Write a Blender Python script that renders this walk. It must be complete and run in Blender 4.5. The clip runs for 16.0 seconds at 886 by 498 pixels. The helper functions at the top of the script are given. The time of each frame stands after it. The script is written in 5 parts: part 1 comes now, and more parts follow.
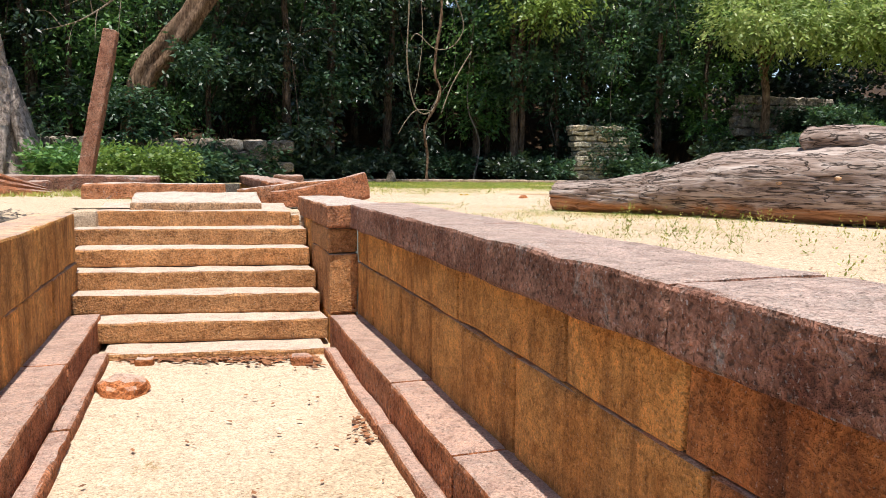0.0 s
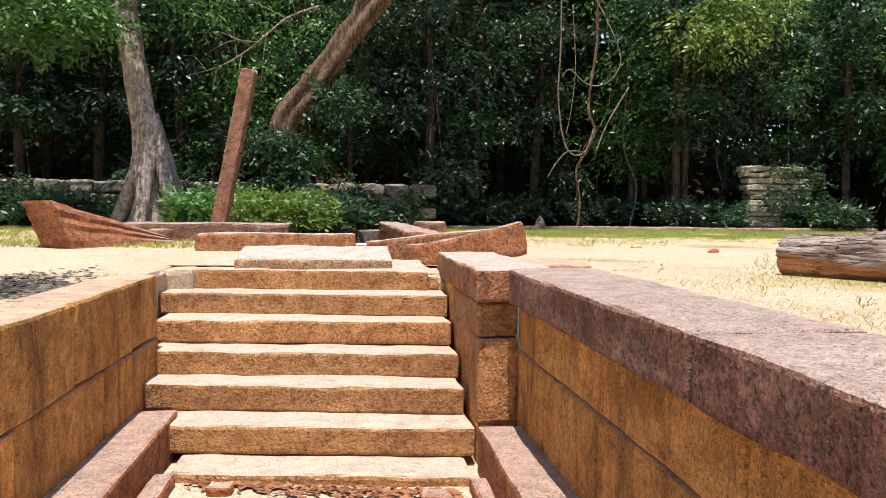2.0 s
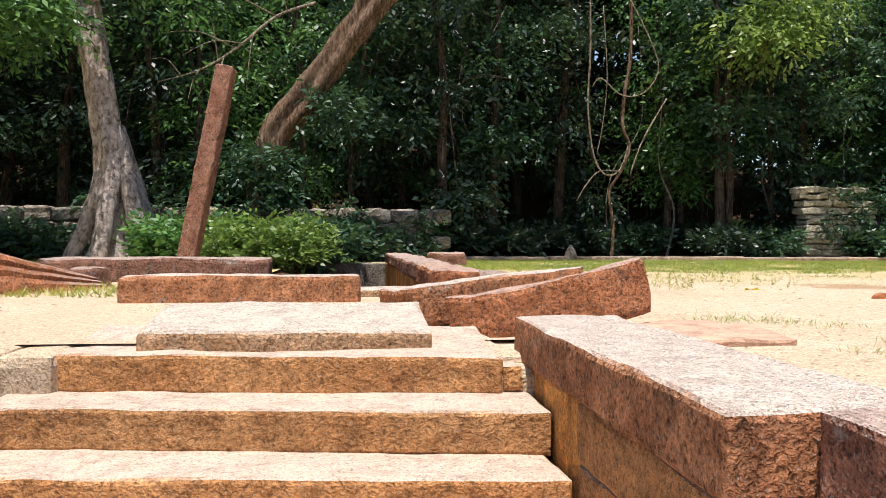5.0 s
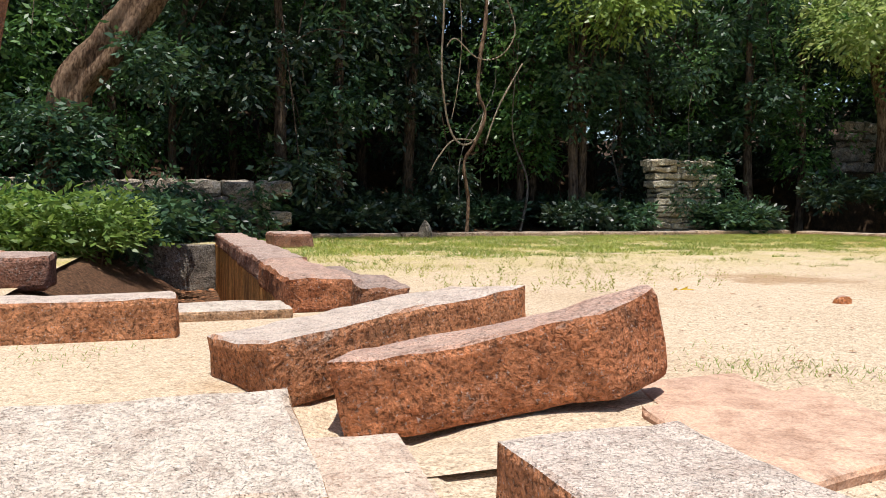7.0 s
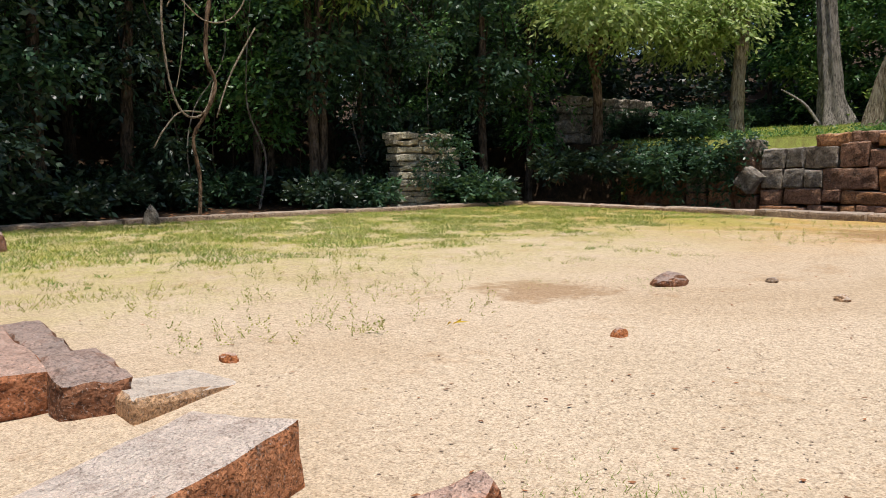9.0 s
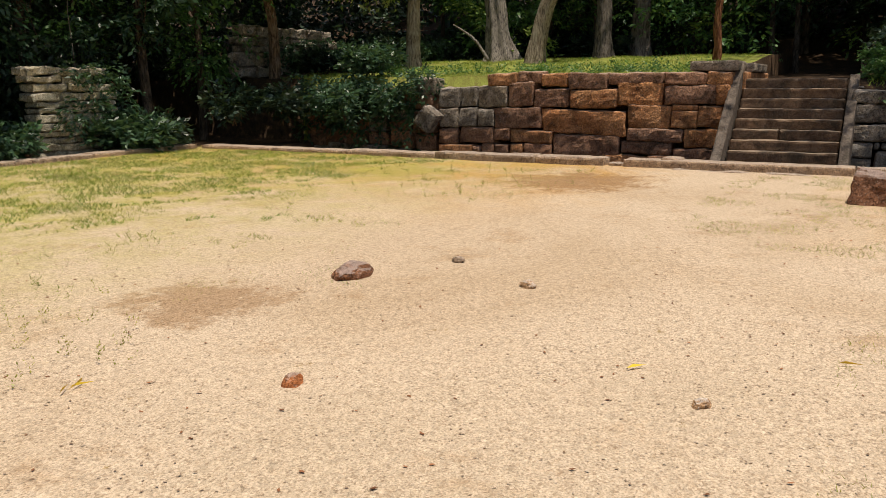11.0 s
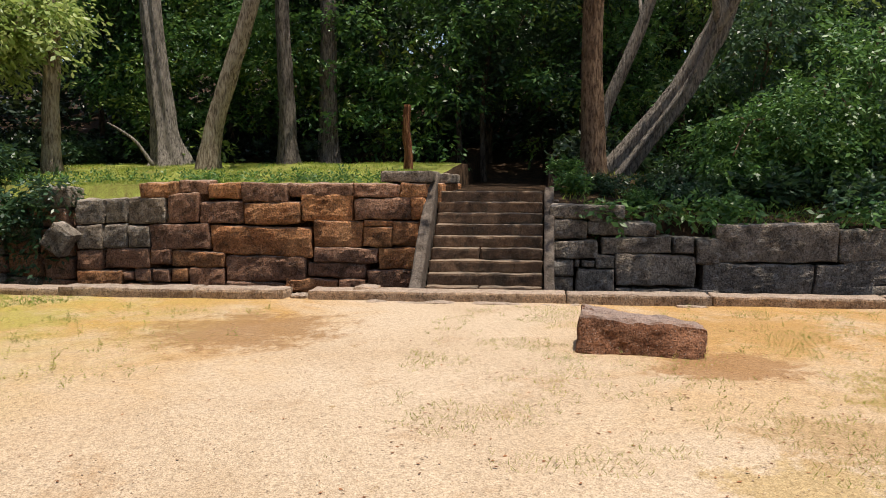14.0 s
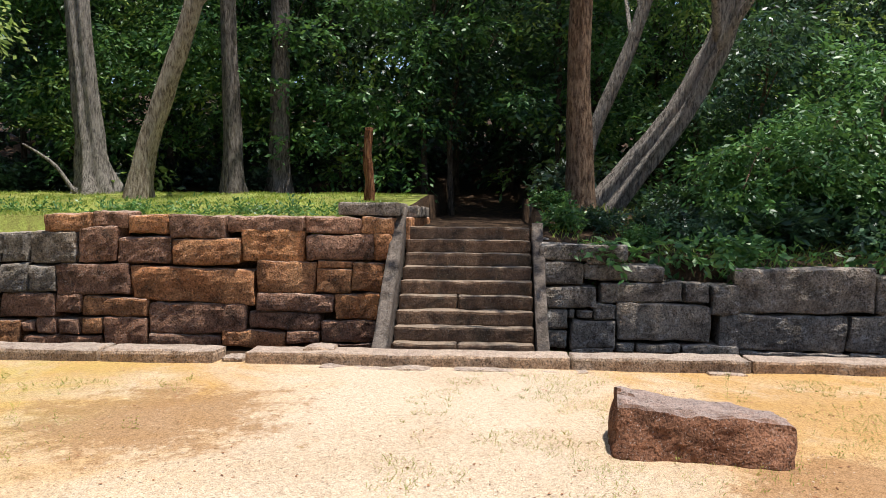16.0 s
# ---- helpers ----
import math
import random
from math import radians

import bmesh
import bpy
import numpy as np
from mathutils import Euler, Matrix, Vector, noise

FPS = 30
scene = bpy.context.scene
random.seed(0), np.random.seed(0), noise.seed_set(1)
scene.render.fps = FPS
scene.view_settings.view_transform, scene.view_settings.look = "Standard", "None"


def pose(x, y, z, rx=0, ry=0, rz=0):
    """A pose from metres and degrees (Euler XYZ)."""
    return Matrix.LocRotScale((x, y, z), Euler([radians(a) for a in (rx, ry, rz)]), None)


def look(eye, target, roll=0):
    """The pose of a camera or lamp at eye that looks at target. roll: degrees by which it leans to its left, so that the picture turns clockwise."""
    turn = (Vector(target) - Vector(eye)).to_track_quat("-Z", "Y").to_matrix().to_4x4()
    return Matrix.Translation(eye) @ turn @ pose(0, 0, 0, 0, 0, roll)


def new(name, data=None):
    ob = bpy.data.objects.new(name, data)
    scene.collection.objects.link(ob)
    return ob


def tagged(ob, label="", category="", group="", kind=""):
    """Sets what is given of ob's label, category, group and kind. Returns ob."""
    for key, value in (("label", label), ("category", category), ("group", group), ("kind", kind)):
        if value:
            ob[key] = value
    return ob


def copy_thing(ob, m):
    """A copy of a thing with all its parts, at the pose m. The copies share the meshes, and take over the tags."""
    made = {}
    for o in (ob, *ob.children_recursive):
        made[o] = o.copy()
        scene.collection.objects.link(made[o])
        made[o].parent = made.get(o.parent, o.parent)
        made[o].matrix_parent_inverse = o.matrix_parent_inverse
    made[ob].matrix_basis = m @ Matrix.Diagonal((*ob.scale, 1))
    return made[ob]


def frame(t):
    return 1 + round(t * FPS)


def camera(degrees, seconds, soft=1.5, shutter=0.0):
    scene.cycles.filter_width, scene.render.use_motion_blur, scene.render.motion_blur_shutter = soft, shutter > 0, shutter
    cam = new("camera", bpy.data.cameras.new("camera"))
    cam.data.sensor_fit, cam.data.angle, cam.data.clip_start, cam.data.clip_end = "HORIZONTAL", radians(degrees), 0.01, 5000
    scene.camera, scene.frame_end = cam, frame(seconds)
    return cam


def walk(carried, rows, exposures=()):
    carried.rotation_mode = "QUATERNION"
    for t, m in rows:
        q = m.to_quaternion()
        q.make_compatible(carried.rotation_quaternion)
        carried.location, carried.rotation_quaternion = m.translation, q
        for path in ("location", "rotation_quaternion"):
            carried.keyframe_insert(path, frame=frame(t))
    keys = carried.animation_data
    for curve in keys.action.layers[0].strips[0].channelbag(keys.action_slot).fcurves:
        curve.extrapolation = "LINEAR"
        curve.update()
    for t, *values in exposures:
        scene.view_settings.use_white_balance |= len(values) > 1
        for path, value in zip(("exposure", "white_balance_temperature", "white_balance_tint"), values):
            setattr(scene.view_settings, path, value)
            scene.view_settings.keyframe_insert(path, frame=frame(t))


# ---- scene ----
cam = camera(59.5, 16.0, 0.5)
PATH = [
    (0, (0.149, 0.395, 0.373), (0.744, 2.294, 0.169), 0.6),
    (0.5, (0.219, 0.757, 0.401), (0.745, 2.677, 0.202), 0.5),
    (1, (0.311, 1.196, 0.404), (0.693, 3.152, 0.23), 0.4),
    (1.5, (0.361, 1.599, 0.392), (0.617, 3.578, 0.266), 0.6),
    (2, (0.369, 2.076, 0.401), (0.611, 4.059, 0.308), 0.6),
    (2.5, (0.37, 2.505, 0.401), (0.601, 4.491, 0.334), 0.5),
    (3, (0.352, 2.977, 0.401), (0.572, 4.965, 0.365), 0.5),
    (3.5, (0.348, 3.4, 0.402), (0.566, 5.388, 0.39), 0.3),
    (3.7, (0.348, 3.585, 0.399), (0.567, 5.573, 0.398), 0.3),
    (5.8, (0.369, 5.429, 0.448), (0.674, 7.404, 0.393), 0.1),
    (6, (0.372, 5.621, 0.472), (0.713, 7.59, 0.406), 0.1),
    (6.5, (0.419, 6.016, 0.478), (0.906, 7.954, 0.392), 0.0),
    (7, (0.429, 6.377, 0.566), (1.082, 8.264, 0.464), 0.2),
    (7.5, (0.421, 6.603, 0.687), (1.227, 8.431, 0.577), -0.0),
    (8, (0.532, 6.823, 0.797), (1.492, 8.573, 0.674), -0.4),
    (8.5, (0.604, 6.994, 0.885), (1.664, 8.684, 0.742), -0.1),
    (9, (0.713, 7.18, 1.003), (1.946, 8.741, 0.788), -0.4),
    (9.5, (0.889, 7.313, 1.111), (2.257, 8.747, 0.843), -0.4),
    (9.7, (0.96, 7.379, 1.166), (2.377, 8.761, 0.879), -0.2),
    (11.8, (2.19, 7.884, 1.508), (4.011, 8.583, 1.063), -0.6),
    (12, (2.352, 7.913, 1.539), (4.192, 8.564, 1.104), -0.6),
    (12.5, (2.831, 7.983, 1.495), (4.723, 8.523, 1.135), -0.6),
    (13, (3.426, 8.06, 1.503), (5.362, 8.492, 1.245), -0.4),
    (13.5, (3.858, 8.162, 1.534), (5.817, 8.499, 1.315), -0.2),
    (14, (4.42, 8.275, 1.547), (6.397, 8.531, 1.383), -0.1),
    (14.5, (4.907, 8.392, 1.548), (6.889, 8.619, 1.411), 0.2),
    (15, (5.44, 8.537, 1.578), (7.428, 8.72, 1.457), 0.1),
    (15.5, (5.925, 8.607, 1.591), (7.915, 8.773, 1.491), 0.1),
    (16, (6.452, 8.738, 1.586), (8.445, 8.88, 1.504), 0.4),
]
walk(cam, [(t, look(e, g, r)) for t, e, g, r in PATH],
     [(0, 0.64, 6500, 10), (3.5, 0.66, 6500, 10), (6.5, 0.52, 6500, 10), (8.0, 0.34, 6500, 10), (9.5, 0.12, 6600, 10), (12.0, 0.0, 7750, 12), (13.0, 0.05, 7600, 12), (14.5, 0.35, 6800, 11), (16.0, 0.55, 6400, 10)])

# ---- light ----
world = bpy.data.worlds.new("sky_world")
scene.world = world
world.use_nodes = True
wn, wl = world.node_tree.nodes, world.node_tree.links
sky = wn.new("ShaderNodeTexSky")
sky.sky_type, sky.sun_disc = "NISHITA", False
SUN_DIR = Vector((-0.035, -0.20, 0.97)).normalized()
sky.sun_elevation = math.asin(SUN_DIR.z)
sky.sun_rotation = math.atan2(SUN_DIR.x, SUN_DIR.y)
wn["Background"].inputs["Strength"].default_value = 0.11
wl.new(sky.outputs[0], wn["Background"].inputs["Color"])
sun = new("sun", bpy.data.lights.new("sun", "SUN"))
sun.data.energy, sun.data.angle, sun.data.color = 4.4, radians(0.6), (1.0, 0.955, 0.89)
sun.matrix_world = look((0, 0, 30), Vector((0, 0, 30)) - SUN_DIR)


# ---- materials ----
def material(name, rough=0.9, spec=0.25):
    m = bpy.data.materials.new(name)
    m.use_nodes = True
    b = m.node_tree.nodes["Principled BSDF"]
    b.inputs["Roughness"].default_value = rough
    b.inputs["Specular IOR Level"].default_value = spec
    return m, m.node_tree.nodes, m.node_tree.links, b


def coords(n, l, scale=(1, 1, 1), world_space=True):
    mp = n.new("ShaderNodeMapping")
    mp.inputs["Scale"].default_value = scale
    if world_space:
        l.new(n.new("ShaderNodeNewGeometry").outputs["Position"], mp.inputs["Vector"])
    else:
        l.new(n.new("ShaderNodeTexCoord").outputs["Object"], mp.inputs["Vector"])
    return mp.outputs[0]


def noise_tex(n, l, vec, scale, detail=4, rough=0.6, distort=0.0):
    t = n.new("ShaderNodeTexNoise")
    t.inputs["Scale"].default_value, t.inputs["Detail"].default_value = scale, detail
    t.inputs["Roughness"].default_value, t.inputs["Distortion"].default_value = rough, distort
    l.new(vec, t.inputs["Vector"])
    return t.outputs["Fac"]


def ramp(n, l, fac, stops):
    r = n.new("ShaderNodeValToRGB")
    e = r.color_ramp.elements
    while len(e) < len(stops):
        e.new(0.5)
    for k, (p, c) in zip(e, stops):
        k.position = p
        k.color = (*c, 1) if len(c) == 3 else c
    l.new(fac, r.inputs[0])
    return r.outputs[0]


def mix(n, l, fac, a, b, blend="MIX"):
    x = n.new("ShaderNodeMix")
    x.data_type, x.blend_type = "RGBA", blend
    for s, v in ((x.inputs[0], fac), (x.inputs[6], a), (x.inputs[7], b)):
        if isinstance(v, (int, float)):
            s.default_value = v
        elif isinstance(v, tuple):
            s.default_value = (*v, 1)
        else:
            l.new(v, s)
    return x.outputs[2]


def bump(n, l, b, pairs):
    last = None
    for h, strength, dist in pairs:
        u = n.new("ShaderNodeBump")
        u.inputs["Strength"].default_value, u.inputs["Distance"].default_value = strength, dist
        l.new(h, u.inputs["Height"])
        if last:
            l.new(last, u.inputs["Normal"])
        last = u.outputs[0]
    l.new(last, b.inputs["Normal"])


def shade(v):
    return (v, v, v)


def stone_material(name, low, high, lichen, lichen_at=0.62, grain=55, pits=1.0, stain=(0.10, 0.06, 0.035), stain_at=0.62,
                   streak=0.0, lit_dust=0.72, lit_dust_colour=(0.60, 0.50, 0.42)):
    """Weathered granite: mottled ground colour, grain, lichen, stains, and pecked relief."""
    m, n, l, b = material(name, 0.92, 0.2)
    v = coords(n, l)
    big = noise_tex(n, l, v, 2.3, 5, 0.6, 0.4)
    col = ramp(n, l, big, [(0.3, low), (0.7, high)])
    mottle = noise_tex(n, l, v, 9, 7, 0.75, 0.6)
    col = mix(n, l, 0.85, col, ramp(n, l, mottle, [(0.36, (0.62, 0.53, 0.47)), (0.5, shade(1.0)), (0.64, (1.32, 1.26, 1.2))]), "MULTIPLY")
    blot = noise_tex(n, l, v, 5.5, 6, 0.72, 0.8)
    col = mix(n, l, ramp(n, l, blot, [(lichen_at, shade(0)), (lichen_at + 0.1, shade(0.7))]), col, lichen)
    sv = coords(n, l, (2.2, 2.2, 0.45 if streak else 2.2))
    st = noise_tex(n, l, sv, 1.6, 6, 0.68, 0.5)
    col = mix(n, l, ramp(n, l, st, [(stain_at - 0.06, shade(0)), (stain_at + 0.12, shade(0.8))]), col, stain)
    rnd = n.new("ShaderNodeObjectInfo").outputs["Random"]
    col = mix(n, l, 0.55, col, ramp(n, l, rnd, [(0, (0.74, 0.74, 0.76)), (0.5, (1, 1, 1)), (1, (1.22, 1.1, 0.98))]), "MULTIPLY")
    # pale dust and lichen crust on level tops, also painting in their sunlit brightness
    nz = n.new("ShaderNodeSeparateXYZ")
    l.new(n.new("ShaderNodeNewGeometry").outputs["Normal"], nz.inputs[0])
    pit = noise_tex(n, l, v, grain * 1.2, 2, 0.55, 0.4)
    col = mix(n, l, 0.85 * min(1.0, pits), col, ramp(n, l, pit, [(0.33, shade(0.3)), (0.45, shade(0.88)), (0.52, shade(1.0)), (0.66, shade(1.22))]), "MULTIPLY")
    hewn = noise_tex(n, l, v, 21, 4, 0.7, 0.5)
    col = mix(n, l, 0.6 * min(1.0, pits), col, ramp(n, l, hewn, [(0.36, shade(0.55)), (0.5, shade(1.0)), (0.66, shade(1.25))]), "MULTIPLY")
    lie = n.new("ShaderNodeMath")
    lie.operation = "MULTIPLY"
    l.new(ramp(n, l, nz.outputs["Z"], [(0.75, shade(0)), (0.95, shade(lit_dust))]), lie.inputs[0])
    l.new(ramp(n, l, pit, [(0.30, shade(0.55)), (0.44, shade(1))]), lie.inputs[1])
    col = mix(n, l, lie.outputs[0], col, mix(n, l, 0.8, lit_dust_colour, ramp(n, l, mottle, [(0.36, (0.74, 0.68, 0.65)), (0.5, shade(1.0)), (0.64, (1.16, 1.15, 1.13))]), "MULTIPLY"))
    # crystals and pale specks
    fine = noise_tex(n, l, v, grain * 2.6, 3, 0.7)
    col = mix(n, l, 0.5, col, ramp(n, l, fine, [(0.36, shade(0.6)), (0.5, shade(1.0)), (0.62, shade(1.35))]), "MULTIPLY")
    speck = noise_tex(n, l, v, grain * 1.7, 2, 0.6, 0.3)
    col = mix(n, l, ramp(n, l, speck, [(0.62, shade(0)), (0.69, shade(0.5 * min(1.0, pits)))]), col, tuple(0.5 * c + 0.28 for c in lichen))
    l.new(col, b.inputs["Base Color"])
    bump(n, l, b, [(noise_tex(n, l, v, 7, 5, 0.65), 0.5, 0.03), (hewn, 0.9 * min(1.0, pits), 0.035), (pit, 1.0 * min(1.0, pits), 0.022), (fine, 0.8 * min(1.0, pits), 0.008)])
    return m


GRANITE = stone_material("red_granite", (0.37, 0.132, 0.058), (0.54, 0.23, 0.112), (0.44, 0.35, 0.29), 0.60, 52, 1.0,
                         lit_dust=0.62, lit_dust_colour=(0.60, 0.475, 0.41))
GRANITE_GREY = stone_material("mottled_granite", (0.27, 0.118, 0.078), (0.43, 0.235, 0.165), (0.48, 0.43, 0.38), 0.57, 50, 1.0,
                              lit_dust=0.62, lit_dust_colour=(0.59, 0.48, 0.42))
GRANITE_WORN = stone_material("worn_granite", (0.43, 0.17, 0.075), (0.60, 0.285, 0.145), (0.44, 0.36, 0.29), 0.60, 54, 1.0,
                              lit_dust=0.85, lit_dust_colour=(0.69, 0.60, 0.525))
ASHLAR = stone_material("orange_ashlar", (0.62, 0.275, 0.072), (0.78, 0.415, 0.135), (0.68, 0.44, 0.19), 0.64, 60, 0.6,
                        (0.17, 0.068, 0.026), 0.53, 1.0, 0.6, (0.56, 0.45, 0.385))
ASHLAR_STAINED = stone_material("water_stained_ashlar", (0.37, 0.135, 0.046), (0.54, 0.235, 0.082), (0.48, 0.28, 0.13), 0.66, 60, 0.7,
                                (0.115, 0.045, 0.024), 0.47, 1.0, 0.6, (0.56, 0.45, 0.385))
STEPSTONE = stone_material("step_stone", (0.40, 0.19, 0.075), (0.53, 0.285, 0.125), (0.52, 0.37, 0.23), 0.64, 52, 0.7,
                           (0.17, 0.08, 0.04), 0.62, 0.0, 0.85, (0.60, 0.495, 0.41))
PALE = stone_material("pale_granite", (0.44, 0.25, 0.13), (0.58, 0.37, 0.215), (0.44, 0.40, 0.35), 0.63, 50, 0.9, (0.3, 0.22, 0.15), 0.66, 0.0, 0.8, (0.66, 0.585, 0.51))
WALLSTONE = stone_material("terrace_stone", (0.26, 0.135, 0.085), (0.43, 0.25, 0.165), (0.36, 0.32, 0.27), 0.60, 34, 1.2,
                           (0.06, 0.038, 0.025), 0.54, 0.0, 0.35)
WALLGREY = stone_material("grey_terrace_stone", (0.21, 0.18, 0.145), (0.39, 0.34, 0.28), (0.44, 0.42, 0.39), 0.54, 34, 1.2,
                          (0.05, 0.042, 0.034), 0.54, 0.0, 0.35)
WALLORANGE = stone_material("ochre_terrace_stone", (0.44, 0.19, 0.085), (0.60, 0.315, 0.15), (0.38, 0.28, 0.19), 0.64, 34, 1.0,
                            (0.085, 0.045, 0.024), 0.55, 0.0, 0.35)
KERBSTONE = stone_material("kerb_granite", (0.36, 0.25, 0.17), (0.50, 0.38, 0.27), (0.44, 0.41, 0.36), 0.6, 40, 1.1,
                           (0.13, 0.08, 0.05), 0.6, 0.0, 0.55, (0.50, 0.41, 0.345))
# step stone coloured dark, the tree shade over the flight included
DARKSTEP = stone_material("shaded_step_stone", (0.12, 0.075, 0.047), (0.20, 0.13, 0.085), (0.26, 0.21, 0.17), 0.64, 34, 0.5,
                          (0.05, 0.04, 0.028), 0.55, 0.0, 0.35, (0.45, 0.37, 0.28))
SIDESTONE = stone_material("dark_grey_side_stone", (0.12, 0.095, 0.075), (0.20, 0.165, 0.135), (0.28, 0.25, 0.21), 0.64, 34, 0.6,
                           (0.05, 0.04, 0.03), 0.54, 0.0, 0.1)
BOULDER = stone_material("dark_red_boulder", (0.17, 0.075, 0.04), (0.29, 0.14, 0.08), (0.36, 0.29, 0.23), 0.64, 40, 1.3, (0.07, 0.035, 0.02), 0.56, lit_dust=0.6, lit_dust_colour=(0.46, 0.38, 0.34))
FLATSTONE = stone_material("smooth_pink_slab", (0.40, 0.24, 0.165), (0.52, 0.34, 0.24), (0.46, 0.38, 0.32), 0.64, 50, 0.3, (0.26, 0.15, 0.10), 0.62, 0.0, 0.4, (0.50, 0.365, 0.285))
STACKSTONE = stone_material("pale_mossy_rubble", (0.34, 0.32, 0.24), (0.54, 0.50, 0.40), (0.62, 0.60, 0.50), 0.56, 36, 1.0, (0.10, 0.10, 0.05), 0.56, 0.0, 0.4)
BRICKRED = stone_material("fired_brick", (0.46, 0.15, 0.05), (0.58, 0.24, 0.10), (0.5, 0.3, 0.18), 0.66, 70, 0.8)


def ground_material():
    m, n, l, b = material("sandy_ground", 0.96, 0.12)
    v = coords(n, l)
    big = noise_tex(n, l, v, 0.35, 5, 0.6, 0.6)
    col = ramp(n, l, big, [(0.3, (0.47, 0.355, 0.24)), (0.55, (0.55, 0.435, 0.315)), (0.75, (0.50, 0.395, 0.28))])
    sep = n.new("ShaderNodeSeparateXYZ")
    l.new(v, sep.inputs[0])
    # ochre soil towards the east side
    east = n.new("ShaderNodeMapRange")
    east.inputs[1].default_value, east.inputs[2].default_value = 8.0, 12.5
    l.new(sep.outputs["X"], east.inputs[0])
    patch = noise_tex(n, l, v, 0.8, 6, 0.65, 0.7)
    mul = n.new("ShaderNodeMath")
    mul.operation = "MULTIPLY"
    l.new(east.outputs[0], mul.inputs[0])
    l.new(ramp(n, l, patch, [(0.35, shade(0.2)), (0.6, shade(1))]), mul.inputs[1])
    # the trodden track to the terrace steps stays pale
    off = n.new("ShaderNodeMath")
    off.operation = "SUBTRACT"
    off.inputs[1].default_value = 9.35
    l.new(sep.outputs["Y"], off.inputs[0])
    wide = n.new("ShaderNodeMath")
    wide.operation = "ABSOLUTE"
    l.new(off.outputs[0], wide.inputs[0])
    blur = n.new("ShaderNodeMath")
    blur.operation = "MULTIPLY_ADD"
    blur.inputs[1].default_value = 1.6
    l.new(patch, blur.inputs[0])
    l.new(wide.outputs[0], blur.inputs[2])
    track = n.new("ShaderNodeMapRange")
    track.inputs[1].default_value, track.inputs[2].default_value = 1.7, 3.0
    l.new(blur.outputs[0], track.inputs[0])
    soil = n.new("ShaderNodeMath")
    soil.operation = "MULTIPLY"
    l.new(mul.outputs[0], soil.inputs[0])
    l.new(track.outputs[0], soil.inputs[1])
    col = mix(n, l, soil.outputs[0], col, (0.47, 0.285, 0.11))
    # brown damp soil stains
    st = noise_tex(n, l, v, 0.9, 9, 0.78, 0.2)
    col = mix(n, l, ramp(n, l, st, [(0.56, shade(0)), (0.68, shade(0.55))]), col, (0.36, 0.22, 0.11))
    # damp brown patches near the boulder, the kerb and the middle of the yard
    warp = noise_tex(n, l, v, 2.6, 10, 0.82, 0.2)
    for place, size, tint in (((12.3, 11.5, 0), 1.75, (0.29, 0.165, 0.075)), ((11.2, 6.7, 0), 1.0, (0.30, 0.165, 0.075)), ((5.15, 11.5, 0), 0.85, (0.34, 0.22, 0.125)), ((8.5, 6.9, 0), 0.7, (0.43, 0.31, 0.15)),
                              ((12.9, 6.0, 0), 1.6, (0.42, 0.25, 0.095)), ((9.3, 6.4, 0), 0.9, (0.40, 0.27, 0.14)), ((10.3, 5.2, 0), 1.3, (0.36, 0.25, 0.10)), ((12.4, 14.6, 0), 1.5, (0.36, 0.29, 0.09)), ((3.6, 6.3, 0), 1.1, (0.44, 0.31, 0.15)), ((-1.4, 6.1, 0), 0.9, (0.10, 0.085, 0.07))):
        gap = n.new("ShaderNodeVectorMath")
        gap.operation = "DISTANCE"
        gap.inputs[1].default_value = place
        l.new(v, gap.inputs[0])
        near = n.new("ShaderNodeMapRange")
        near.inputs[1].default_value, near.inputs[2].default_value = size, size * 0.25
        l.new(gap.outputs["Value"], near.inputs[0])
        add = n.new("ShaderNodeMath")
        add.operation = "MULTIPLY_ADD"
        add.inputs[1].default_value = 0.31
        l.new(near.outputs[0], add.inputs[0])
        l.new(warp, add.inputs[2])
        col = mix(n, l, ramp(n, l, add.outputs[0], [(0.63, shade(0)), (0.73, shade(0.8))]), col, tint)
    # thin moss and weeds towards the north edge and the far side
    north = n.new("ShaderNodeMapRange")
    north.inputs[1].default_value, north.inputs[2].default_value = 11.5, 16.0
    l.new(sep.outputs["Y"], north.inputs[0])
    wd = noise_tex(n, l, v, 1.6, 10, 0.8, 0.4)
    mul2 = n.new("ShaderNodeMath")
    mul2.operation = "MULTIPLY"
    l.new(north.outputs[0], mul2.inputs[0])
    l.new(ramp(n, l, wd, [(0.36, shade(0)), (0.6, shade(0.9))]), mul2.inputs[1])
    col = mix(n, l, mul2.outputs[0], col, (0.37, 0.34, 0.08))
    # leaf mould under the forest
    far = n.new("ShaderNodeMath")
    far.operation = "GREATER_THAN"
    far.inputs[1].default_value = 21.9
    l.new(sep.outputs["Y"], far.inputs[0])
    ter = n.new("ShaderNodeMath")
    ter.operation = "GREATER_THAN"
    ter.inputs[1].default_value = 15.2
    l.new(sep.outputs["X"], ter.inputs[0])
    mx = n.new("ShaderNodeMath")
    mx.operation = "MAXIMUM"
    l.new(far.outputs[0], mx.inputs[0])
    l.new(ter.outputs[0], mx.inputs[1])
    lawn = n.new("ShaderNodeMath")
    lawn.operation = "COMPARE"
    lawn.inputs[1].default_value, lawn.inputs[2].default_value = 20.9, 3.4
    l.new(sep.outputs["X"], lawn.inputs[0])
    side = n.new("ShaderNodeMath")
    side.operation = "COMPARE"
    side.inputs[1].default_value, side.inputs[2].default_value = 15.5, 5.2
    l.new(sep.outputs["Y"], side.inputs[0])
    both = n.new("ShaderNodeMath")
    both.operation = "MULTIPLY"
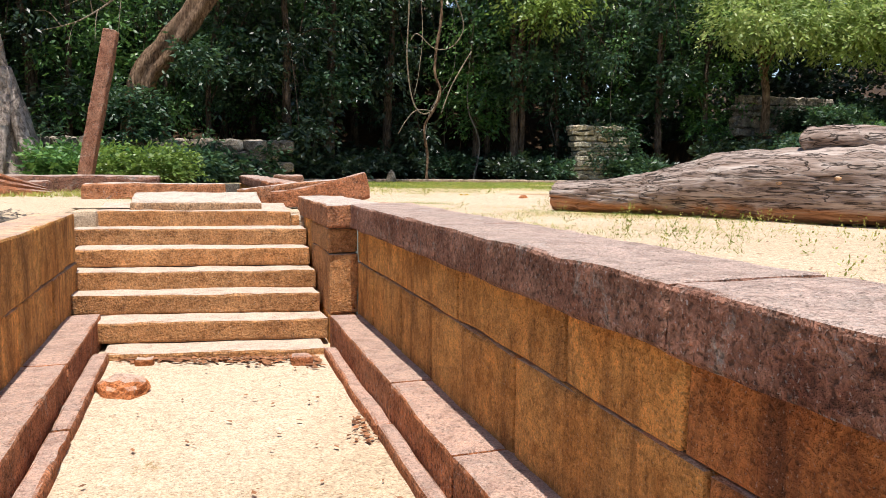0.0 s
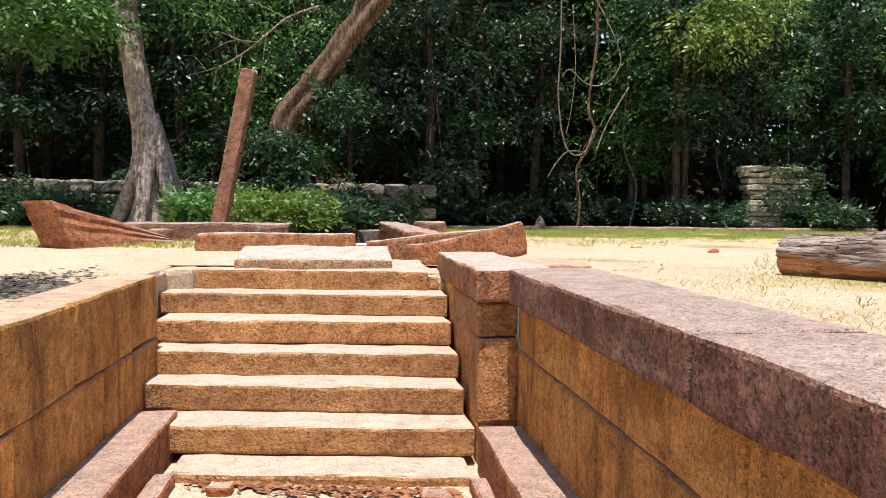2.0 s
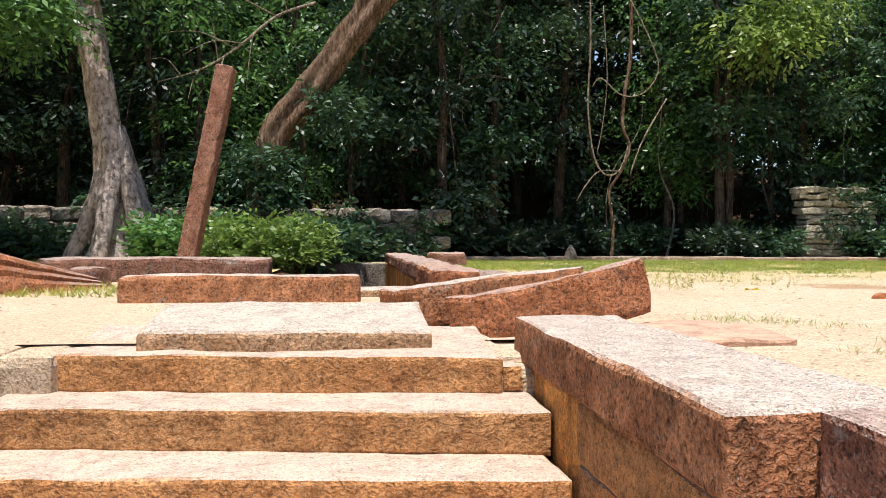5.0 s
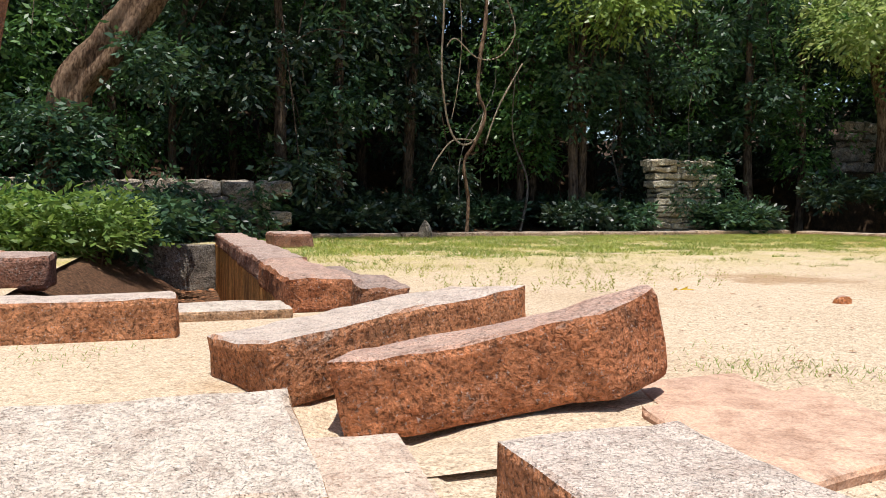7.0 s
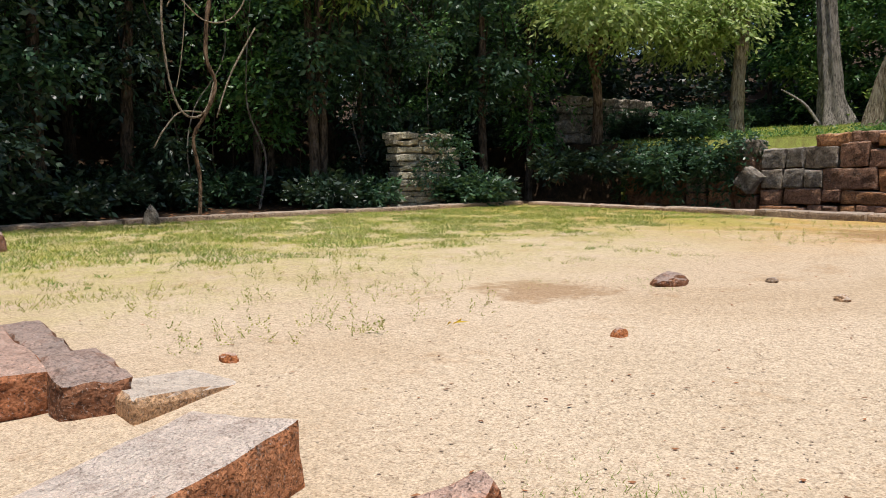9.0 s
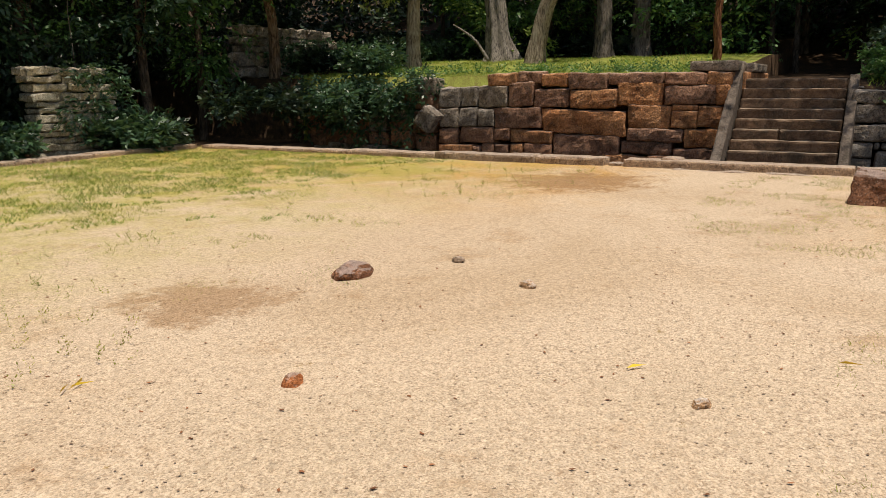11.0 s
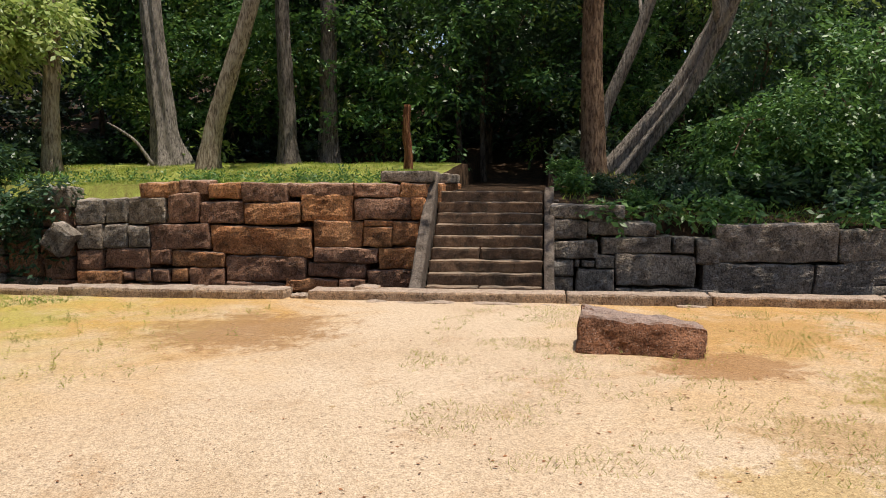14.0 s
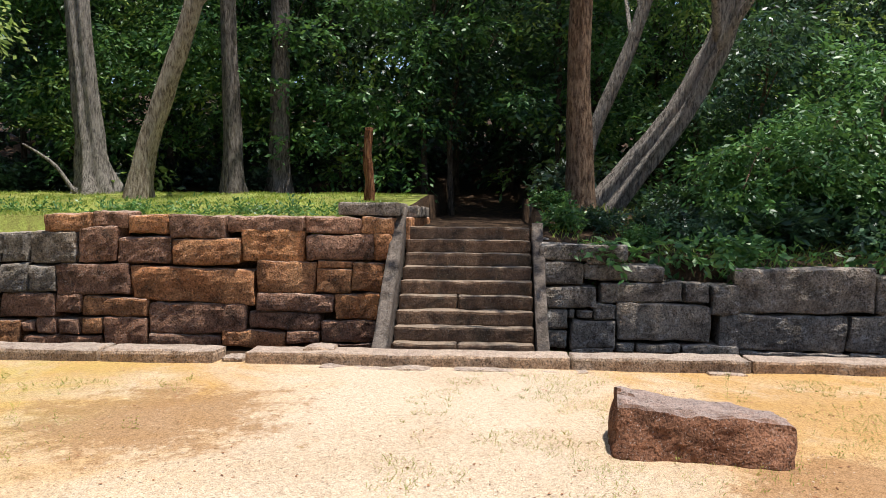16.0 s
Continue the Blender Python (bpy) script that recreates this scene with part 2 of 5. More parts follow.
    l.new(lawn.outputs[0], both.inputs[0])
    l.new(side.outputs[0], both.inputs[1])
    mould = ramp(n, l, noise_tex(n, l, v, 6, 6, 0.75), [(0.3, (0.02, 0.014, 0.01)), (0.52, (0.055, 0.034, 0.02)), (0.7, (0.12, 0.07, 0.04))])
    mould = mix(n, l, both.outputs[0], mould, ramp(n, l, wd, [(0.35, (0.16, 0.14, 0.045)), (0.6, (0.27, 0.32, 0.07))]))
    col = mix(n, l, mx.outputs[0], col, mould)
    coarse = noise_tex(n, l, v, 22, 4, 0.75)
    col = mix(n, l, 0.6, col, ramp(n, l, coarse, [(0.36, shade(0.72)), (0.5, shade(1)), (0.64, shade(1.18))]), "MULTIPLY")
    grit = noise_tex(n, l, v, 105, 3, 0.75)
    col = mix(n, l, 0.6, col, ramp(n, l, grit, [(0.34, shade(0.35)), (0.48, shade(1)), (0.64, shade(1.4))]), "MULTIPLY")
    cell = n.new("ShaderNodeTexVoronoi")
    cell.inputs["Scale"].default_value = 95
    l.new(v, cell.inputs["Vector"])
    hue = n.new("ShaderNodeSeparateColor")
    l.new(cell.outputs["Color"], hue.inputs[0])
    col = mix(n, l, 0.65, col, ramp(n, l, hue.outputs[0], [(0.0, (0.52, 0.44, 0.38)), (0.18, (0.9, 0.86, 0.82)), (0.6, shade(1.0)), (1.0, (1.25, 1.24, 1.26))]), "MULTIPLY")
    l.new(col, b.inputs["Base Color"])
    bump(n, l, b, [(noise_tex(n, l, v, 3.0, 5, 0.6), 0.35, 0.06), (grit, 0.8, 0.008), (cell.outputs["Distance"], 0.5, 0.006)])
    return m


GROUND = ground_material()


def litter_material(name, a, c):
    m, n, l, b = material(name, 0.8, 0.2)
    r = n.new("ShaderNodeNewGeometry").outputs["Random Per Island"]
    l.new(ramp(n, l, r, [(0, a), (1, c)]), b.inputs["Base Color"])
    return m


def leaf_material(name, dark, mid, light, trans=0.35):
    m, n, l, b = material(name, 0.42, 0.5)
    r = n.new("ShaderNodeNewGeometry").outputs["Random Per Island"]
    col = ramp(n, l, r, [(0.0, dark), (0.6, mid), (1.0, light)])
    v = coords(n, l)
    clump = noise_tex(n, l, v, 0.9, 3, 0.6)
    col = mix(n, l, 0.8, col, ramp(n, l, clump, [(0.3, (0.55, 0.62, 0.6)), (0.7, (1.25, 1.18, 1.0))]), "MULTIPLY")
    l.new(col, b.inputs["Base Color"])
    t = n.new("ShaderNodeBsdfTranslucent")
    l.new(mix(n, l, 0.3, col, (0.14, 0.2, 0.03)), t.inputs["Color"])
    s = n.new("ShaderNodeMixShader")
    s.inputs[0].default_value = trans
    l.new(b.outputs[0], s.inputs[1])
    l.new(t.outputs[0], s.inputs[2])
    l.new(s.outputs[0], n["Material Output"].inputs["Surface"])
    return m


LEAF = leaf_material("forest_leaves", (0.02, 0.052, 0.032), (0.042, 0.105, 0.056), (0.095, 0.185, 0.095))
# forest leaf brightened in colour for sunlit foliage
LEAF_BRIGHT = leaf_material("sunlit_leaves", (0.045, 0.125, 0.04), (0.095, 0.235, 0.065), (0.18, 0.33, 0.095), 0.38)
LEAF_PALE = leaf_material("pale_leaves", (0.26, 0.38, 0.11), (0.42, 0.53, 0.19), (0.58, 0.64, 0.29), 0.5)
LEAF_FRESH = leaf_material("fresh_leaves", (0.13, 0.22, 0.045), (0.22, 0.34, 0.075), (0.34, 0.44, 0.13), 0.45)
# forest leaf darkened in colour for the shade inside the woods
LEAF_SHADE = leaf_material("shaded_leaves", (0.013, 0.03, 0.02), (0.022, 0.05, 0.03), (0.045, 0.085, 0.05), 0.2)
GRASS = leaf_material("grass_blades", (0.13, 0.22, 0.03), (0.26, 0.36, 0.05), (0.44, 0.47, 0.10), 0.35)
DRYGRASS = leaf_material("yellowed_grass", (0.25, 0.30, 0.05), (0.40, 0.40, 0.09), (0.55, 0.48, 0.17), 0.45)
DEADLEAF = litter_material("dead_leaves", (0.12, 0.05, 0.025), (0.36, 0.16, 0.075))
GRIT = litter_material("small_pebbles", (0.20, 0.13, 0.08), (0.5, 0.4, 0.3))


def bark_material(name, low, high, scale=(9, 9, 1.9), moss=0.5):
    m, n, l, b = material(name, 0.9, 0.15)
    v = coords(n, l, scale)
    f = noise_tex(n, l, v, 2.6, 6, 0.7, 0.5)
    col = ramp(n, l, f, [(0.40, tuple(c * 0.45 for c in low)), (0.48, low), (0.60, high)])
    w = coords(n, l)
    col = mix(n, l, ramp(n, l, noise_tex(n, l, w, 2.2, 6, 0.7, 0.4), [(0.5, shade(0)), (0.66, shade(moss))]), col,
              tuple(min(1, c * 1.15 + 0.02) for c in high))
    l.new(col, b.inputs["Base Color"])
    bump(n, l, b, [(f, 1.0, 0.09), (noise_tex(n, l, w, 40, 4, 0.7), 0.5, 0.01)])
    return m


BARK_GREY = bark_material("grey_bark", (0.20, 0.175, 0.15), (0.35, 0.31, 0.265))
BARK_BROWN = bark_material("brown_bark", (0.15, 0.09, 0.055), (0.30, 0.20, 0.13))
BARK_DARK = bark_material("dark_bark", (0.07, 0.05, 0.035), (0.15, 0.11, 0.08))
# grey bark recoloured darker for trunks standing in tree shade
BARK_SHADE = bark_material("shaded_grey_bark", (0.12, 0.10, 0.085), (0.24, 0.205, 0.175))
BARK_PALE = bark_material("pale_bark", (0.26, 0.2, 0.14), (0.44, 0.37, 0.28))
BARK_SMOOTH = bark_material("smooth_mottled_bark", (0.36, 0.285, 0.25), (0.56, 0.46, 0.41), (5, 5, 3.2), 0.7)
DEADWOOD = bark_material("rotting_red_wood", (0.22, 0.08, 0.04), (0.42, 0.2, 0.1), (9, 9, 1.0), 0.3)


def log_material():
    m, n, l, b = material("weathered_log", 0.85, 0.2)
    v = coords(n, l, (1.0, 5.5, 5.5), False)
    f = noise_tex(n, l, v, 1.7, 8, 0.62, 1.2)
    col = ramp(n, l, f, [(0.3, (0.13, 0.08, 0.055)), (0.5, (0.33, 0.25, 0.21)), (0.72, (0.52, 0.44, 0.39))])
    deep = noise_tex(n, l, coords(n, l, (0.5, 4.6, 4.6), False), 2.0, 3, 0.5, 1.6)
    thin = noise_tex(n, l, coords(n, l, (0.5, 7.0, 7.0), False), 3.0, 4, 0.6, 0.9)
    cracks = ramp(n, l, deep, [(0.470, shade(1)), (0.485, shade(0.10)), (0.498, shade(0.12)), (0.515, shade(1))])
    hair = ramp(n, l, thin, [(0.46, shade(1)), (0.49, shade(0.35)), (0.52, shade(1))])
    col = mix(n, l, 0.85, mix(n, l, 0.7, col, hair, "MULTIPLY"), cracks, "MULTIPLY")
    # bark lost along the underside, red wood bare
    low = n.new("ShaderNodeSeparateXYZ")
    l.new(coords(n, l, (1, 1, 1), False), low.inputs[0])
    bare = n.new("ShaderNodeMath")
    bare.operation = "MULTIPLY_ADD"
    bare.inputs[1].default_value = 0.35
    l.new(noise_tex(n, l, coords(n, l, (0.6, 1.6, 2.6), False), 2.0, 5, 0.6, 0.6), bare.inputs[0])
    l.new(low.outputs["Z"], bare.inputs[2])
    col = mix(n, l, ramp(n, l, bare.outputs[0], [(0.27, shade(0.85)), (0.32, shade(0))]), col,
              mix(n, l, 0.6, (0.42, 0.18, 0.07), ramp(n, l, f, [(0.3, shade(0.4)), (0.7, shade(1.3))]), "MULTIPLY"))
    l.new(col, b.inputs["Base Color"])
    bump(n, l, b, [(cracks, 0.9, 0.02), (hair, 0.7, 0.010), (f, 0.7, 0.04)])
    return m


LOGWOOD = log_material()


def mould_material():
    m, n, l, b = material("leaf_mould", 0.9, 0.15)
    v = coords(n, l)
    f = noise_tex(n, l, v, 26, 5, 0.75)
    l.new(ramp(n, l, f, [(0.36, (0.04, 0.022, 0.013)), (0.5, (0.13, 0.065, 0.035)), (0.63, (0.27, 0.15, 0.085))]), b.inputs["Base Color"])
    bump(n, l, b, [(f, 1.0, 0.05)])
    return m


LEAFMOULD = mould_material()


# ---- mesh helpers ----
def mesh_object(name, bm, mat, smooth=False):
    me = bpy.data.meshes.new(name)
    bm.to_mesh(me)
    bm.free()
    if smooth:
        me.polygons.foreach_set("use_smooth", [True] * len(me.polygons))
    me.materials.append(mat)
    return new(name, me)


def part(name, bm, mat, parent, label="", smooth=False):
    ob = mesh_object(name, bm, mat, smooth)
    ob.parent = parent
    if label:
        ob["label"] = label
    return ob


def holder(name, m=None):
    ob = new(name)
    if m is not None:
        ob.matrix_world = m
    return ob


def raw(name, verts, faces, mat, smooth=False):
    me = bpy.data.meshes.new(name)
    me.from_pydata(verts, [], faces)
    if smooth:
        me.polygons.foreach_set("use_smooth", [True] * len(me.polygons))
    me.materials.append(mat)
    me.update()
    return new(name, me)


def cells(length, target, most):
    return max(1, min(most, int(round(length / target))))


def rough_box(x0, x1, y0, y1, z0, z1, seed=0.0, amp=0.012, target=0.12, most=12, chip=0.03, bm=None, m=None, shape=None):
    """A hewn block: a box cut into cells, its faces uneven and its edges worn and chipped."""
    bm = bm or bmesh.new()
    nx, ny, nz = cells(x1 - x0, target, most), cells(y1 - y0, target, most), cells(z1 - z0, target, most)

    def line(a, b, n):
        w = min(max(0.010, chip * 1.5), (b - a) * 0.2)
        inner = [a + w + (b - a - 2 * w) * i / n for i in range(n + 1)]
        return [a] + inner + [b]
    gx, gy, gz = line(x0, x1, nx), line(y0, y1, ny), line(z0, z1, nz)
    cache = {}
    off = Vector((seed * 3.17, seed * 1.31, seed * 7.7))

    def vert(i, j, k):
        key = (i, j, k)
        if key in cache:
            return cache[key]
        p = Vector((gx[i], gy[j], gz[k]))
        ends = [(i == 0) - (i == len(gx) - 1), (j == 0) - (j == len(gy) - 1), (k == 0) - (k == len(gz) - 1)]
        e = sum(1 for q in ends if q)
        q = p * 3.1 + off
        d = Vector((noise.noise(q), noise.noise(q + Vector((9, 2, 5))), noise.noise(q + Vector((4, 8, 1))))) * amp
        q2 = p * 11 + off
        d += Vector((noise.noise(q2), noise.noise(q2 + Vector((3, 7, 2))), noise.noise(q2 + Vector((5, 1, 9))))) * amp * 0.55
        if e >= 2:
            c = chip * 1.5 * min(0.45, 0.22 + 0.4 * max(0.0, noise.noise(p * 4.3 + off)))
            d += Vector(ends) * min(c, 0.08 * min(x1 - x0, y1 - y0, z1 - z0))
        p = p + d
        if shape:
            p = shape(p)
        if m is not None:
            p = m @ p
        cache[key] = bm.verts.new(p)
        return cache[key]
    X, Y, Z = len(gx) - 1, len(gy) - 1, len(gz) - 1
    for a, b, c, fixed in ((X, Y, Z, 2), (X, Z, Y, 1), (Y, Z, X, 0)):
        for s in (0, c):
            for u in range(a):
                for w in range(b):
                    q = []
                    for du, dw in ((0, 0), (1, 0), (1, 1), (0, 1)):
                        if fixed == 2:
                            q.append(vert(u + du, w + dw, s))
                        elif fixed == 1:
                            q.append(vert(u + du, s, w + dw))
                        else:
                            q.append(vert(s, u + du, w + dw))
                    flip = (s == 0) ^ (fixed == 1)
                    bm.faces.new(q[::-1] if flip else q)
    return bm


SEED = [0]


def block(name, x0, x1, y0, y1, z0, z1, mat, parent=None, label="", category="", group="", kind="", m=None, amp=0.012,
          target=0.12, chip=0.03, shape=None, most=12):
    SEED[0] += 1
    ob = mesh_object(name, rough_box(x0, x1, y0, y1, z0, z1, SEED[0], amp, target, most, chip, None, m, shape), mat)
    if parent:
        ob.parent = parent
    return tagged(ob, label, category, group, kind)


def tube_bm(points, radii, sides=10, flute=0.0, lobes=5, rough=0.0, seed=0, bm=None):
    """A tapered limb along a line of points."""
    bm = bm or bmesh.new()
    pts = [Vector(p) for p in points]
    rings = []
    ref = Vector((0.31, 0.95, 0.07))
    for i, p in enumerate(pts):
        d = (pts[min(i + 1, len(pts) - 1)] - pts[max(i - 1, 0)]).normalized()
        a = d.cross(ref)
        a = (a if a.length > 0.05 else d.cross(Vector((1, 0, 0)))).normalized()
        b = d.cross(a)
        ring = []
        for s in range(sides):
            t = 2 * math.pi * s / sides
            r = radii[i] * (1 + flute * math.sin(lobes * t + seed + i * 0.12))
            if rough:
                r *= 1 + rough * noise.noise(Vector((math.cos(t) * 1.5, math.sin(t) * 1.5, i * 0.35 + seed * 5.3)))
            ring.append(bm.verts.new(p + (a * math.cos(t) + b * math.sin(t)) * r))
        rings.append(ring)
    for q, w in zip(rings, rings[1:]):
        for s in range(sides):
            bm.faces.new((q[s], q[(s + 1) % sides], w[(s + 1) % sides], w[s]))
    bm.faces.new(rings[0][::-1])
    bm.faces.new(rings[-1])
    bmesh.ops.recalc_face_normals(bm, faces=bm.faces)
    return bm


def bezier(points, steps=6):
    """A smooth line through the given points."""
    pts = [Vector(p) for p in points]
    out = []
    for i in range(len(pts) - 1):
        p0, p1, p2, p3 = pts[max(i - 1, 0)], pts[i], pts[i + 1], pts[min(i + 2, len(pts) - 1)]
        for s in range(steps):
            t = s / steps
            out.append(0.5 * ((2 * p1) + (p2 - p0) * t + (2 * p0 - 5 * p1 + 4 * p2 - p3) * t * t + (3 * p1 - p0 - 3 * p2 + p3) * t ** 3))
    return out + [pts[-1]]


def grow(a, b, n):
    return [a + (b - a) * i / (n - 1) for i in range(n)]


def leaf_mesh(name, centres, sprays, per, length, spread, mat, rng, droop=0.25, width=0.42, flat=0.5):
    """Sprays of leaves: each spray is a bent twig that carries leaves on both sides."""
    n = sprays * per
    idx = rng.integers(0, len(centres), sprays)
    c = centres[idx, :3]
    r = centres[idx, 3:6]
    u = rng.normal(size=(sprays, 3))
    u /= np.linalg.norm(u, axis=1)[:, None]
    base = c + u * r * (rng.random((sprays, 1)) ** 0.38)
    out = u * np.array([1, 1, 0.45]) + rng.normal(size=(sprays, 3)) * 0.45
    out[:, 2] -= droop
    out /= np.linalg.norm(out, axis=1)[:, None]
    k = (np.arange(per) + 0.5) / per
    tw = base[:, None, :] + out[:, None, :] * (k[None, :, None] * spread)
    tw[:, :, 2] -= (k ** 2 * spread * droop)[None, :]
    tw += rng.normal(size=tw.shape) * spread * 0.07
    side = np.cross(out, np.array([0, 0, 1.0]))
    side /= np.linalg.norm(side, axis=1)[:, None] + 1e-6
    sg = np.where(np.arange(per) % 2 == 0, 1.0, -1.0)
    d = side[:, None, :] * sg[None, :, None] * 0.8 + out[:, None, :] * 0.7 + rng.normal(size=tw.shape) * 0.35
    d[:, :, 2] -= droop * 0.8
    d /= np.linalg.norm(d, axis=2)[:, :, None]
    up = np.array([0, 0, 1.0]) * flat + rng.normal(size=tw.shape) * 0.5
    w = np.cross(d, up)
    w /= np.linalg.norm(w, axis=2)[:, :, None] + 1e-6
    ln = length * (0.65 + 0.7 * rng.random((sprays, per, 1)))
    p0 = tw
    p2 = tw + d * ln
    mid = tw + d * ln * 0.45
    p1 = mid + w * ln * width * 0.5
    p3 = mid - w * ln * width * 0.5
    v = np.stack([p0, p1, p2, p3], 2).reshape(-1, 3)
    me = bpy.data.meshes.new(name)
    me.vertices.add(n * 4)
    me.vertices.foreach_set("co", v.astype(np.float32).ravel())
    me.loops.add(n * 4)
    me.loops.foreach_set("vertex_index", np.arange(n * 4, dtype=np.int32))
    me.polygons.add(n)
    me.polygons.foreach_set("loop_start", np.arange(0, n * 4, 4, dtype=np.int32))
    me.update(calc_edges=True)
    me.materials.append(mat)
    return me


def blades(name, xy, z, height, width, lean, mat, rng, label, category):
    """Blades or weed stalks standing on the ground, one object."""
    n = len(xy)
    a = rng.random(n) * 2 * math.pi
    h = height * (0.4 + 0.9 * rng.random(n))
    b = np.column_stack([xy, z])
    s = np.column_stack([np.cos(a), np.sin(a), np.zeros(n)]) * (width * 0.5)
    t = rng.random(n) * 2 * math.pi
    tip = b + np.column_stack([np.cos(t) * h * lean, np.sin(t) * h * lean, h])
    v = np.stack([b - s, b + s, tip], 1).reshape(-1, 3)
    me = bpy.data.meshes.new(name)
    me.vertices.add(n * 3)
    me.vertices.foreach_set("co", v.astype(np.float32).ravel())
    me.loops.add(n * 3)
    me.loops.foreach_set("vertex_index", np.arange(n * 3, dtype=np.int32))
    me.polygons.add(n)
    me.polygons.foreach_set("loop_start", np.arange(0, n * 3, 3, dtype=np.int32))
    me.update(calc_edges=True)
    me.materials.append(mat)
    return tagged(new(name, me), label, category, "", "stuff")


# ---- ground: one sheet with the sunken ways cut out ----
WAY_X0, WAY_X1, WAY_END = -1.02, 1.27, 7.92
NORTH_X0, NORTH_X1, NORTH_Y0, NORTH_Y1 = -0.62, 1.06, 10.85, 19.2


def height(x, y):
    e = max(0.0, x - 17.3)
    if x > 17.575:
        if y > 10.25:
            h = 1.52 + min(0.09 * e, 0.55) + 0.02 * max(0, e - 6)
        elif y > 8.15:
            h = 1.40 + 0.02 * e
        else:
            h = max(0.80, min(1.2, 0.86 + (y - 5.6) * 0.14)) + min(0.22 * e, 0.8)
        h += 0.18 * max(0.0, e - 9)
        if 8.15 < y < 10.25 and x < 17.95:
            return -0.32
        return h + 0.05 * noise.noise(Vector((x * 0.8, y * 0.8, 3)))
    if x > 14.95 and y < 20.0:
        return -0.32
    f = max(0.0, y - 23.5)
    h = min(0.10 * f, 1.2) + 0.45 * max(0.0, f - 8)
    w = max(0.0, -9.0 - x)
    h = max(h, 0.12 * w if y > 5 else 0.02 * w)
    h -= 0.13 * math.exp(-1.2 * (((x - 0.98) / 0.34) ** 2 + ((y - 8.5) / 0.3) ** 2))
    calm = 1.0 if (x < -1.6 or x > 3 or y < -9 or y > 20) else 0.25
    return h + calm * 0.022 * noise.noise(Vector((x * 0.55, y * 0.55, 0.4))) + calm * 0.008 * noise.noise(Vector((x * 2.3, y * 2.3, 1)))


def steps_between(a, b, d):
    n = max(1, int(round((b - a) / d)))
    return [a + (b - a) * i / n for i in range(n)]


gx = sorted(set([-900, -300, -120, -60] + steps_between(-40, -10, 3) + steps_between(-10, WAY_X0, 0.5) + [WAY_X0, NORTH_X0, -0.2, 0.2, 0.5, 0.7, 0.82, 0.94, NORTH_X1, 1.16, WAY_X1, 1.38]
                + steps_between(1.5, 14.9, 0.34) + [14.93, 14.97, 17.56, 17.59, 17.93, 17.97] + steps_between(18.4, 32, 0.6) + steps_between(32, 60, 4) + [60, 120, 300, 900]))
gy = sorted(set([-900, -300, -120, -40, -20, -12, -8] + steps_between(-6, WAY_END, 0.5) + [WAY_END] + steps_between(7.5, NORTH_Y0, 0.17) + [8.13, 8.17, 10.23, 10.27]
                + [NORTH_Y0] + steps_between(11.1, NORTH_Y1, 0.4) + [NORTH_Y1, 19.98, 20.02] + steps_between(20.4, 34, 0.6) + steps_between(34, 60, 4) + [60, 120, 300, 900]))
gv = [(x, y, min(height(x, y), 30)) for y in gy for x in gx]
gf = []
for j in range(len(gy) - 1):
    for i in range(len(gx) - 1):
        cx, cy = (gx[i] + gx[i + 1]) / 2, (gy[j] + gy[j + 1]) / 2
        if WAY_X0 < cx < WAY_X1 and -8 < cy < WAY_END or NORTH_X0 < cx < NORTH_X1 and NORTH_Y0 < cy < NORTH_Y1:
            continue
        a = j * len(gx) + i
        gf.append((a, a + 1, a + 1 + len(gx), a + len(gx)))
tagged(raw("ground", gv, gf, GROUND, True), "dry pale sandy courtyard ground with thin weeds and ochre soil", "ground", "", "structure")

FLOOR_Z = -0.93
fv, ff = [], []
for j in range(46):
    for i in range(9):
        x, y = -0.85 + 2.15 * i / 8, -8.1 + 15.0 * j / 45
        fv.append((x, y, FLOOR_Z + 0.012 * noise.noise(Vector((x * 2, y * 2, 7)))))
for j in range(45):
    for i in range(8):
        a = j * 9 + i
        ff.append((a, a + 1, a + 10, a + 9))
tagged(raw("floor", fv, ff, GROUND, True), "pale sand floor of the sunken stone passage", "floor", "", "structure")

# ---- sunken passage ----
SKEW = 0.125  # the flight stands a little askew to the passage


def skew(p):
    return Vector((p.x, p.y - (p.x - 1.0) * SKEW, p.z))


def top_step(p):
    return skew(p) + Vector((0, 0, max(0.0, p.y - 7.75) * 0.12))


wall_right = tagged(holder("wall_east_of_passage"), "orange ashlar side wall of the sunken passage, two courses", "wall", "", "structure")
rng = np.random.default_rng(4)
for z0, z1, cuts in ((-0.31, -0.055, (6.06, 5.68, 5.22, 4.46, 3.69, 2.61, 1.96, 1.10, 0.2, -0.9, -1.9, -3.0, -4.1, -5.3, -6.6, -8)),
                     (-0.95, -0.317, (6.06, 5.5, 4.75, 4.10, 3.02, 1.87, 1.2, 0.3, -0.8, -1.7, -2.9, -4.0, -5.0, -6.3, -8))):
    for a, b in zip(cuts, cuts[1:]):
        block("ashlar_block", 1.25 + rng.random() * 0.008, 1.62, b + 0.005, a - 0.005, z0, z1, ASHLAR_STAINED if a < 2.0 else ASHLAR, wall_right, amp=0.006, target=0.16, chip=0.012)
wall_left = tagged(holder("wall_west_of_passage"), "shaded orange-brown ashlar side wall of the sunken passage", "wall", "", "structure")
